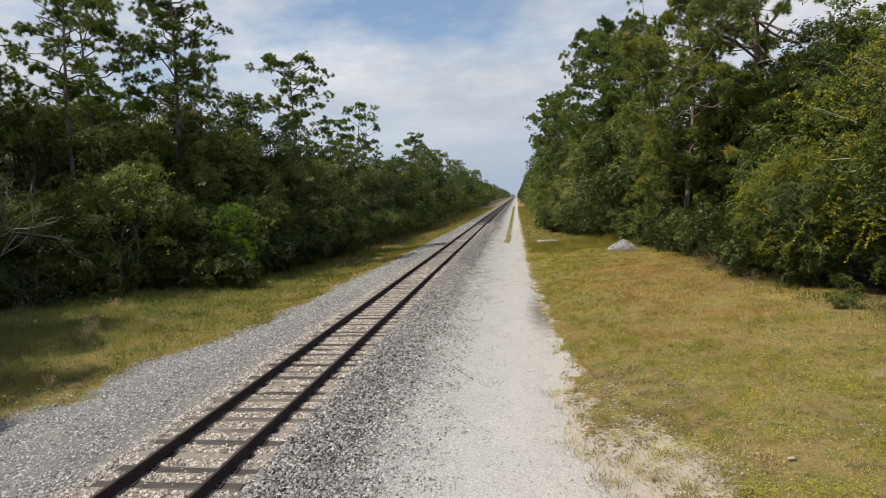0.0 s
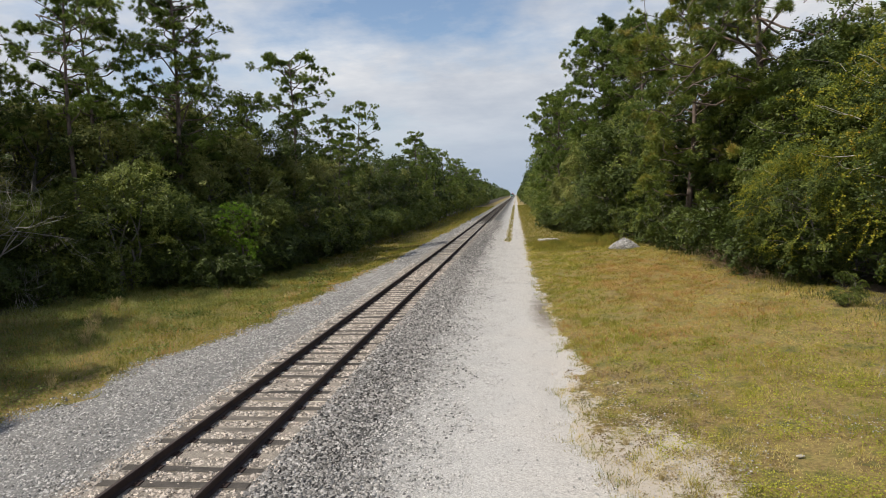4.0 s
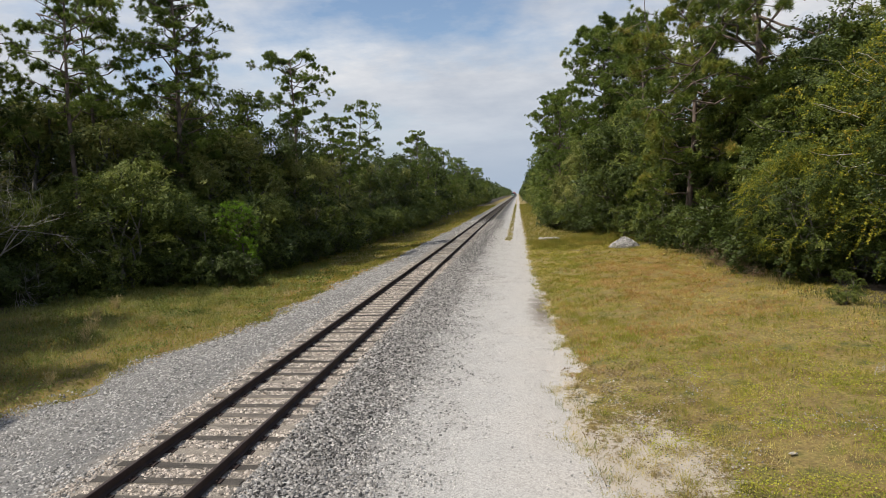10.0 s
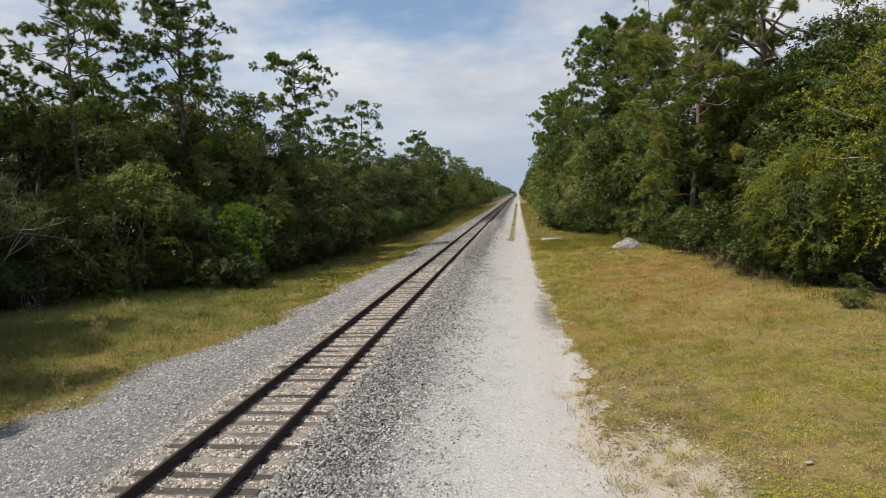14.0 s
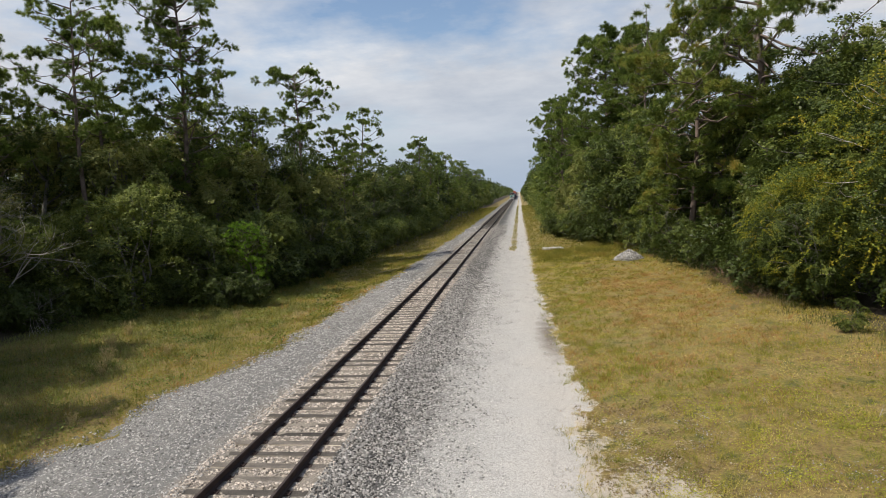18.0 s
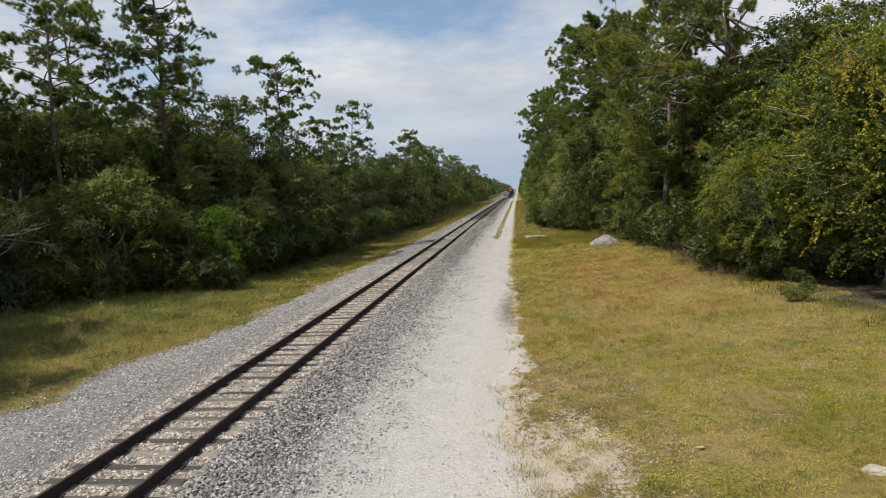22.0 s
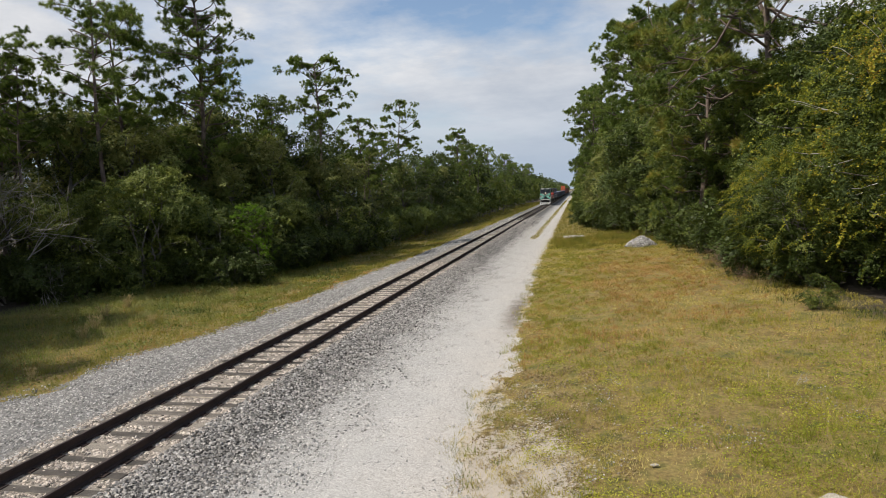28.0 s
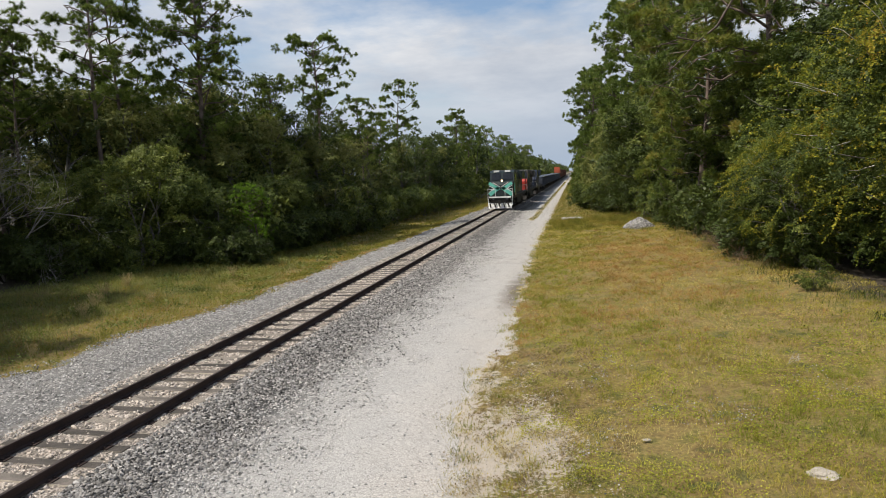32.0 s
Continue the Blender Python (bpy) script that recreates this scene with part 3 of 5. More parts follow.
def ties():
    r = random.Random(3)
    kinds = []
    for k in range(4):
        bm = boxes((-1.30, 1.30, -0.115, 0.115, -0.17, 0.0), bevel=0.012)
        for v in bm.verts:
            v.co += Vector((r.uniform(-0.012, 0.012), r.uniform(-0.008, 0.008), r.uniform(-0.006, 0.006) if v.co.z > -0.1 else 0))
        me = bpy.data.meshes.new("crosstie")
        bm.to_mesh(me)
        bm.free()
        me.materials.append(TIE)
        me.materials.append(LIT_TIE_SIDE)
        # long sides get the paler colour that has the sunlight in it
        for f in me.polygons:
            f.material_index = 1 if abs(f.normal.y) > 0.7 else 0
        kinds.append(me)
    plate = bpy.data.meshes.new("tie_plate")
    bm = boxes((-0.18, 0.18, -0.09, 0.09, 0.0, 0.016))
    for sx in (-0.11, 0.11):
        for sy in (-0.055, 0.055):
            box(bm, sx - 0.018, sx + 0.018, sy - 0.014, sy + 0.014, 0.01, 0.045)
    bm.to_mesh(plate)
    bm.free()
    plate.materials.append(RAIL)
    for i in range(-14, 150):
        y = TIE_FROM + TIE_STEP * i + r.uniform(-0.03, 0.03)
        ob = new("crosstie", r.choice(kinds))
        ob.matrix_basis = pose(r.uniform(-0.05, 0.05), y, 0.230 - abs(r.gauss(0, 0.026)), 0, r.uniform(-0.3, 0.3), r.uniform(-0.8, 0.8))
        tagged(ob, "grey weathered wooden crosstie bedded in ballast", "crosstie", "crossties of the track")
        if i < 60:
            for sx in (-1, 1):
                p = part("tie_plate", plate, None, ob)
                p.matrix_basis = pose(sx * RAIL_X - ob.matrix_basis.translation.x, 0, 0.0)
    bm = bmesh.new()
    for i in range(150, 2300):
        y = TIE_FROM + TIE_STEP * i
        if y > 900:
            break
        box(bm, -1.3, 1.3, y - 0.115, y + 0.115, 0.10, 0.228)
    me = bpy.data.meshes.new("far_crossties")
    bm.to_mesh(me)
    bm.free()
    me.materials.append(TIE)
    tagged(new("far_crossties", me), "far grey wooden crossties of the track", "crosstie", kind="stuff")


rails()


def scatter_stones(name, n, x0, x1, y0, y1, size, material, label, weight=None, seed=1, proud=0.15):
    """Loose angular stones, each a bent octahedron."""
    r = np.random.default_rng(seed)
    x, y = r.uniform(x0, x1, n), y0 + (y1 - y0) * r.uniform(0, 1, n) ** 1.6
    if weight is not None:
        keep = r.uniform(0, 1, n) < weight(x, y)
        x, y = x[keep], y[keep]
    n = len(x)
    s = size * r.uniform(0.55, 1.45, n) * (1 + (y - y0) / 60)
    base = np.array([[1, 0, 0], [0, 1, 0], [-1, 0, 0], [0, -1, 0], [0, 0, 1], [0, 0, -1]], float)
    v = base[None] * (s[:, None] * 0.5)[..., None] * r.uniform(0.65, 1.25, (n, 6, 1)) + r.normal(size=(n, 6, 3)) * s[:, None, None] * 0.13
    q = unit(r.normal(size=(n, 3)))
    e = unit(np.cross(q, r.normal(size=(n, 3))))
    turn = np.stack([q, e, np.cross(q, e)], 1)
    v = np.einsum("nij,njk->nik", v, turn) * [1.1, 1.1, 0.85]
    t = np.array([[0, 1, 4], [1, 2, 4], [2, 3, 4], [3, 0, 4], [1, 0, 5], [2, 1, 5], [3, 2, 5], [0, 3, 5]])
    k = v[:, t]
    up = unit(np.cross(k[:, :, 1] - k[:, :, 0], k[:, :, 2] - k[:, :, 0]))[..., 2]
    v += np.stack([x, y, ground_z(x, y) + 0.03 + s * proud * r.uniform(0.3, 1.7, n)], -1)[:, None]
    f = (t[None] + (np.arange(n) * 6)[:, None, None])[up > -0.35]
    return tagged(new(name, mesh_of(name, v.reshape(-1, 3), f, material)), label, "gravel", kind="stuff")


def clear_of_rails(x, y):
    step = np.abs((y - TIE_FROM + TIE_STEP / 2) % TIE_STEP - TIE_STEP / 2)
    on_tie = (np.abs(x) < 1.33) & (step < 0.14)
    return np.where(on_tie | (np.abs(np.abs(x) - RAIL_X) < 0.10), 0.02, 1.0)


scatter_stones("ballast_stones", 46000, -1.6, 1.5, 6, 42, 0.050, BUFFSTONE, "dusty brownish-grey crushed ballast stones between the ties", clear_of_rails, 1)
scatter_stones("shoulder_stones", 74000, 1.3, 3.6, 6.5, 42, 0.050, DARKSTONE, "clean grey crushed ballast stones on the shoulder", lambda x, y: np.clip((3.2 + 0.35 * wave(x, y, 1.0) - x) / 1.4, 0.0, 1), 2, 0.30)
scatter_stones("spread_stones", 42000, 2.0, 5.2, 6.5, 40, 0.046, STONE, "grey stones thinning out from the shoulder to the road", lambda x, y: np.clip((x - 1.8) / 0.9, 0, 1) * np.clip((4.5 + 0.4 * wave(x, y, 1.0) - x) / 2.0, 0, 1), 8)
scatter_stones("side_gravel", 66000, -7.6, -1.3, 5.5, 42, 0.040, STONE, "light grey crushed stone beside the track", lambda x, y: np.clip(inside_bed(x, y) * 0.9 + 0.45 + 0.5 * wave(x, y, 0.9, 7.7), 0, 1), 3)
scatter_stones("far_shoulder_stones", 9000, 1.35, 4.0, 40, 110, 0.075, DARKSTONE, "grey ballast stones farther along the shoulder", lambda x, y: np.clip((3.7 - x) / 1.7, 0, 1), 6)
scatter_stones("far_side_gravel", 8000, -5.2, 1.3, 42, 110, 0.07, STONE, "grey stones farther along the track", lambda x, y: np.clip(inside_bed(x, y) * 2, 0, 1) * clear_of_rails(x, y), 7)
scatter_stones("road_gravel", 44000, 2.6, 7.2, 6.5, 36, 0.032, ROADSTONE, "small pale stones on the service road", lambda x, y: np.clip(inside_bed(x, y) * 2, 0, 1) * np.clip((5.9 - x) / 2.4, 0.10, 1), 4)
scatter_stones("far_road_gravel", 16000, 2.8, 6.5, 33, 85, 0.042, ROADSTONE, "pale stones farther along the service road", lambda x, y: np.clip(inside_bed(x, y) * 2, 0, 1) * np.clip((6.2 - x) / 2.0, 0.2, 1), 9)
scatter_stones("litter_stones", 1500, 9.5, 14.5, 11, 15, 0.022, STONE, "grey stones lying in the grass", lambda x, y: np.clip(wave(x, y, 0.9, 0.2) * 1.5, 0, 1), 5)


def grass(name, n, x0, x1, y0, y1, height, width, material, label, weight, seed, power=1.5, lean=0.45):
    """Blades, each one triangle, thicker and fewer farther off."""
    r = np.random.default_rng(seed)
    x, y = r.uniform(x0, x1, n), y0 + (y1 - y0) * r.uniform(0, 1, n) ** power
    w = weight(x, y)
    keep = r.uniform(0, 1, n) < w
    x, y, w = x[keep], y[keep], w[keep]
    n = len(x)
    far = 1 + np.maximum(y - 12, 0) / 26
    h = height * r.uniform(0.45, 1.35, n) * (0.55 + 0.45 * w)
    a = r.uniform(0, 6.28, n)
    over = lean * r.uniform(0.4, 1.6, n)
    b = a + r.normal(size=n) * 0.35
    wd = (width * far)[:, None] * np.stack([-np.sin(b), np.cos(b), 0 * a], -1)
    p = np.stack([x, y, ground_z(x, y) - 0.015], -1)
    tip = p + np.stack([np.cos(a) * over, np.sin(a) * over, np.ones(n)], -1) * h[:, None]
    v = np.stack([p - wd / 2, p + wd / 2, tip], 1)
    return tagged(new(name, mesh_of(name, v.reshape(-1, 3), np.arange(3 * n).reshape(n, 3), material)), label, "grass", kind="stuff")


def tufts(name, n, x0, x1, y0, y1, height, blades, width, material, label, weight, seed, power=1.5, spread=0.05, lean=0.55):
    """Separate tufts, each a spray of blades that lean outwards from one root."""
    r = np.random.default_rng(seed)
    x, y = r.uniform(x0, x1, n), y0 + (y1 - y0) * r.uniform(0, 1, n) ** power
    keep = r.uniform(0, 1, n) < weight(x, y)
    x, y = np.repeat(x[keep], blades), np.repeat(y[keep], blades)
    h = np.repeat(height * r.uniform(0.45, 1.4, keep.sum()), blades) * r.uniform(0.55, 1.15, len(x))
    n = len(x)
    off = r.normal(size=(n, 2)) * spread
    a = np.arctan2(off[:, 1], off[:, 0]) + r.normal(size=n) * 0.5
    over = lean * r.uniform(0.2, 1.5, n)
    b = r.uniform(0, 6.28, n)
    wd = (width * (1 + np.maximum(y - 12, 0) / 30))[:, None] * np.stack([-np.sin(b), np.cos(b), 0 * a], -1)
    x, y = x + off[:, 0], y + off[:, 1]
    p = np.stack([x, y, ground_z(x, y) - 0.01], -1)
    tip = p + np.stack([np.cos(a) * over, np.sin(a) * over, np.ones(n)], -1) * h[:, None]
    v = np.stack([p - wd / 2, p + wd / 2, tip], 1)
    return tagged(new(name, mesh_of(name, v.reshape(-1, 3), np.arange(3 * n).reshape(n, 3), material)), label, "grass", kind="stuff")


def right_grass(x, y):
    bare = 0.7 * np.exp(-(((x - 8.0) / 1.3) ** 2 + ((y - 10.8) / 2.8) ** 2)) * (0.55 + 0.7 * wave(x, y, 0.45, 2.2))
    return np.clip(-inside_bed(x, y) * 1.6 + 0.35, 0, 1) * np.clip(0.62 + 0.3 * wave(x, y, 1.7, 0.7) + 0.35 * wave(x, y, 0.33, 2.7) + 0.2 * wave(x, y, 0.75, 5.2) - bare, 0.02, 1)


def rusty(x, y):
    """The rusty drift that lies between the greener road edge and the woods."""
    core = np.exp(-(((x - 12.2 - 0.05 * (y - 30)) / 3.4) ** 2 + ((y - 33) / 9.5) ** 2) * 0.9) + 0.5 * np.exp(-(((x - 11.0) / 3.0) ** 2 + ((y - 20.5) / 3.0) ** 2)) + 0.5 * np.exp(-(((x - 7.6) / 0.8) ** 2 + ((y - 20) / 4.0) ** 2))
    return right_grass(x, y) * np.clip(1.25 * core * (0.75 + 0.55 * wave(x, y, 1.4, 2.2)), 0, 1)


def lush(x, y):
    """Greener growth beside the road and in drifts."""
    strip = np.exp(-(((x - 8.6) / 1.5) ** 2)) * np.clip((y - 15) / 6, 0, 1) * np.clip((54 - y) / 8, 0, 1)
    drift = np.clip(0.9 * wave(x, y, 2.4, 5.5) + 0.25, 0, 1) * np.clip((26 - y) / 10, 0, 1)
    sandy = np.exp(-(((x - 8.2) / 1.8) ** 2 + ((y - 11) / 3.6) ** 2))
    return right_grass(x, y) * (1 - sandy) * np.clip((strip + drift) * (0.75 + 0.6 * wave(x, y, 0.6, 1.5)), 0, 1)


grass("meadow_grass", 300000, 6.0, 19, 7.5, 62, 0.10, 0.010, GRASS, "short dry yellow-green grass", lambda x, y: right_grass(x, y) * (1 - 0.6 * rusty(x, y)), 11, 1.5, 1.0)
grass("green_tufts", 130000, 6.4, 17, 9, 58, 0.11, 0.012, GREENGRASS, "greener drifts in the dry grass", lush, 19, 1.4, 1.1)
grass("rusty_grass", 130000, 6.5, 18, 15, 52, 0.13, 0.012, REDGRASS, "rusty orange dry grass", rusty, 12, 1.1, 1.0)
tufts("grass_tufts", 5200, 6.4, 18, 8, 56, 0.17, 14, 0.008, GRASS, "low tufts of dry yellow-green grass", lambda x, y: right_grass(x, y) * np.clip(0.35 + 0.8 * wave(x, y, 1.0, 3.9), 0, 1), 33, 1.4)
tufts("lush_tufts", 4200, 6.5, 16, 10, 54, 0.22, 14, 0.009, GREENGRASS, "green grass tufts beside the road", lush, 34, 1.2)
tufts("rusty_tufts", 3600, 7, 18, 16, 50, 0.20, 12, 0.009, REDGRASS, "rusty tufts of dead grass", rusty, 35, 1.1)
tufts("edge_tufts", 700, 6.3, 9.6, 8, 40, 0.16, 16, 0.008, DULLGRASS, "dry tufts creeping over the edge of the road", lambda x, y: np.clip(1 - np.abs(inside_bed(x, y) + 0.1) * 2.2, 0, 1), 36, 1.3, 0.07, 0.9)
tufts("verge_tufts", 3600, -17, -3.6, 10, 60, 0.28, 14, 0.011, DULLGRASS, "rough tufts of verge grass", lambda x, y: np.clip(-inside_bed(x, y) * 1.2 + 0.4, 0, 1) * np.clip(0.5 + 0.8 * wave(x, y, 1.1, 2.9), 0, 1), 37, 1.2, 0.08)
tufts("verge_growth", 1500, -16, -5.5, 14, 46, 0.5, 12, 0.014, SHRUBLEAF, "taller green weeds towards the woods", lambda x, y: np.clip(-inside_bed(x, y) * 0.5 - 0.9, 0, 1) * np.clip(-0.1 + 1.2 * wave(x, y, 1.3, 7.1), 0, 1), 40, 1.0, 0.12, 0.6)
tufts("verge_rust", 1300, -15, -4.5, 13, 46, 0.3, 12, 0.011, REDGRASS, "rusty weeds in the verge", lambda x, y: np.clip(-inside_bed(x, y) * 0.8, 0, 1) * np.clip(-0.35 + 1.2 * wave(x, y, 1.5, 9.3), 0, 1), 41, 1.0, 0.10, 0.6)
tufts("verge_edge_tufts", 1500, -9, -3.2, 9, 50, 0.16, 12, 0.009, REDGRASS, "dead reddish tufts in the edge of the gravel", lambda x, y: np.clip(1 - np.abs(inside_bed(x, y) - 0.35) * 1.3, 0, 1) * np.clip(0.3 + 1.0 * wave(x, y, 0.9, 0.5), 0, 1), 38, 1.2, 0.08, 0.9)


grass("straw_fibres", 60000, 6.4, 19, 7.5, 50, 0.05, 0.009, STRAW, "dead straw lying in the short grass", lambda x, y: right_grass(x, y) * np.clip(0.35 + 0.9 * wave(x, y, 1.3, 4.4), 0, 1), 27, 1.5, 1.5)
grass("standing_straw", 5000, 8, 18, 14, 48, 0.34, 0.008, STRAW, "thin standing straw in the short grass", lambda x, y: right_grass(x, y) * np.clip(-0.1 + wave(x, y, 1.6, 6.4), 0, 1), 28, 1.2, 0.3)


def ground_leaves(name, n, x0, x1, y0, y1, size, material, label, weight, seed, lift=0.05):
    """Small leaves lying on or just over the ground."""
    r = np.random.default_rng(seed)
    x, y = r.uniform(x0, x1, n), y0 + (y1 - y0) * r.uniform(0, 1, n) ** 1.5
    keep = r.uniform(0, 1, n) < weight(x, y)
    x, y = x[keep], y[keep]
    at = np.stack([x, y, ground_z(x, y) + 0.01 + lift * r.uniform(0, 1, len(x))], -1)
    s = size * (1 + np.maximum(y - 10, 0) / 14)
    return tagged(new(name, leaves_mesh(name, at, s, r, material, 1.2, 1.5)), label, "ground cover", kind="stuff")


ground_leaves("low_weeds", 130000, 8.0, 19, 7.5, 24, 0.021, WEED, "low yellow-green creeping weeds", lambda x, y: np.clip(0.15 + 1.0 * wave(x, y, 0.8, 1.2) + 0.10 * (x - 10), 0, 1) * np.clip((20 - y) / 9, 0, 1), 13, 0.09)
ground_leaves("dry_litter", 20000, 6.6, 19, 7.5, 50, 0.020, DRYLEAF, "dry brown leaf litter in the grass", lambda x, y: right_grass(x, y) * np.clip(0.45 + 0.8 * wave(x, y, 1.1, 2.6), 0, 1), 23, 0.03)
ground_leaves("sand_debris", 40000, 6.8, 10.6, 7.5, 17, 0.024, DEBRIS, "dead brown bits on the bare sand", lambda x, y: np.clip(1.2 - np.abs(x - 8.4) / 1.8, 0, 1) * np.clip(0.3 + 1.1 * wave(x, y, 0.28, 1.4), 0, 1), 31, 0.03)
scatter_stones("sand_stones", 2500, 6.9, 9.8, 7.5, 16, 0.026, STONE, "small stones on the bare sand", lambda x, y: np.clip(0.2 + 0.9 * wave(x, y, 0.6, 3.4), 0, 1), 32)
ground_leaves("dry_tufts", 30000, 6.4, 19, 7.5, 60, 0.020, GRASS, "short dry grass leaves", lambda x, y: np.clip(right_grass(x, y) + 0.1, 0, 1) * (inside_bed(x, y) < 0.1), 24, 0.09)
grass("verge_grass", 90000, -19, -4.0, 10, 70, 0.16, 0.015, DULLGRASS, "dull yellow-green grass beside the gravel", lambda x, y: np.clip(-inside_bed(x, y) * 1.0 + 0.45, 0, 1) * np.clip(0.75 + 0.5 * wave(x, y, 0.9, 3.1), 0, 1), 14, 1.5, 1.0)
grass("verge_brush", 60000, -20, -5.5, 12, 45, 0.26, 0.012, OLIVELEAF, "dull olive weeds beside the woods", lambda x, y: np.clip((-x - 6.0 - 0.1 * np.maximum(0, 24 - y)) / 4 + 0.5 * wave(x, y, 1.3, 1.1), 0, 1), 20, 1.0, 0.8)
ground_leaves("verge_litter", 40000, -16, -3.4, 11, 50, 0.026, DULLGRASS, "low weeds along the edge of the gravel", lambda x, y: np.clip(-inside_bed(x, y) * 1.2 + 0.45, 0, 1) * np.clip(0.6 + 0.7 * wave(x, y, 0.8, 1.9), 0, 1), 25, 0.10)
ground_leaves("verge_weeds", 40000, -18, -4.4, 12, 40, 0.034, SHRUBLEAF, "low green weeds in the verge", lambda x, y: np.clip(-inside_bed(x, y) * 1.2 - 0.1, 0, 1) * np.clip(-0.1 + 1.1 * wave(x, y, 1.2, 8.9), 0, 1), 29, 0.25)
ground_leaves("edge_litter", 16000, -8.5, -3.4, 11, 45, 0.022, DRYLEAF, "dead brown growth along the edge of the gravel", lambda x, y: np.clip(1.1 - np.abs(inside_bed(x, y) + 0.1) * 1.5, 0, 1) * np.clip(0.2 + 1.0 * wave(x, y, 0.7, 3.5), 0, 1), 30, 0.06)
ground_leaves("rusty_weeds", 11000, -9, -4.0, 13, 40, 0.032, REDGRASS, "rusty orange weeds along the edge of the gravel", lambda x, y: np.clip(1.0 - np.abs(inside_bed(x, y) + 0.35) * 1.6, 0, 1) * np.clip(-0.1 + 1.2 * wave(x, y, 1.1, 0.5), 0, 1), 26, 0.12)
grass("verge_straw", 9000, -14, -4, 12, 90, 0.36, 0.010, STRAW, "tall straw-coloured grass", lambda x, y: np.clip(-inside_bed(x, y) * 1.2 - 0.3, 0, 1) * np.clip(-0.3 + 1.2 * wave(x, y, 2.0, 4.1) + np.clip((y - 36) / 30, 0, 0.6), 0, 1), 15, 1.0, 0.35)
tufts("slab_weeds", 2600, 6.8, 15.0, 45, 64, 0.5, 12, 0.008, DULLGRASS, "tall seeding grass round the slab", lambda x, y: np.clip(-inside_bed(x, y), 0, 1) * np.clip(1.3 * np.exp(-((y - 55) / 5) ** 2) * (0.5 + wave(x, y, 1.2, 0.3)), 0, 1), 21, 1.0, 0.12, 0.35)
tufts("foot_straw", 260, 13.8, 17.2, 27, 46, 0.75, 10, 0.007, STRAW, "pale dead stalks at the foot of the bushes", lambda x, y: np.clip((x - 14.6) / 1.5, 0, 1) * np.clip(0.2 + wave(x, y, 1.0, 6.1), 0, 1), 39, 1.0, 0.10, 0.25)
grass("edge_weeds", 16000, 14, 18.5, 18, 48, 0.26, 0.012, OAKLEAF, "green weeds at the foot of the bushes", lambda x, y: np.clip((x - 15.0 - 0.6 * wave(x, y, 1.0)) / 2, 0, 1) * np.clip(0.4 + wave(x, y, 0.9, 2.0), 0, 1), 22, 1.0, 0.5)
grass("far_verge", 40000, 4.0, 14, 58, 260, 0.14, 0.022, DULLGRASS, "dry grass along the service road", lambda x, y: np.clip(-inside_bed(x, y) * 2.0, 0, 1), 16, 1.6)
grass("far_left_verge", 30000, -12, -2.5, 55, 260, 0.20, 0.02, DULLGRASS, "dull dry grass along the far track", lambda x, y: np.clip(-inside_bed(x, y) * 2.0, 0, 1), 17, 1.6)

# ---- trees ----


def clump_points(r, centres, way, per, radius):
    """Leaves on flat sprays of twig: each centre carries one pad that leans outwards and up. Returns the leaves' places and the pads' faces."""
    n, sprays = len(centres), 8
    face = unit(way * 0.75 + [0, 0, 0.65] + r.normal(size=(n, 3)) * 0.28)
    u = unit(np.cross(face, r.normal(size=(n, 3))))
    w = np.cross(face, u)
    a = r.uniform(0, 6.28, (n, sprays))[..., None]
    run = unit(np.cos(a) * u[:, None] + np.sin(a) * w[:, None] + way[:, None] * 0.45 + r.normal(size=(n, sprays, 3)) * 0.18)
    reach = radius * r.uniform(0.6, 1.75, (n, sprays))
    i = np.repeat(np.arange(n), per)
    j = r.integers(0, sprays, len(i))
    t = r.uniform(0.05, 1, len(i)) ** 0.7
    p = centres[i] + run[i, j] * (reach[i, j] * t)[:, None] + r.normal(size=(len(i), 3)) * radius * 0.12
    p[:, 2] = np.maximum(p[:, 2] - 0.22 * t * t * reach[i, j], 0.05)
    return p, face[i]


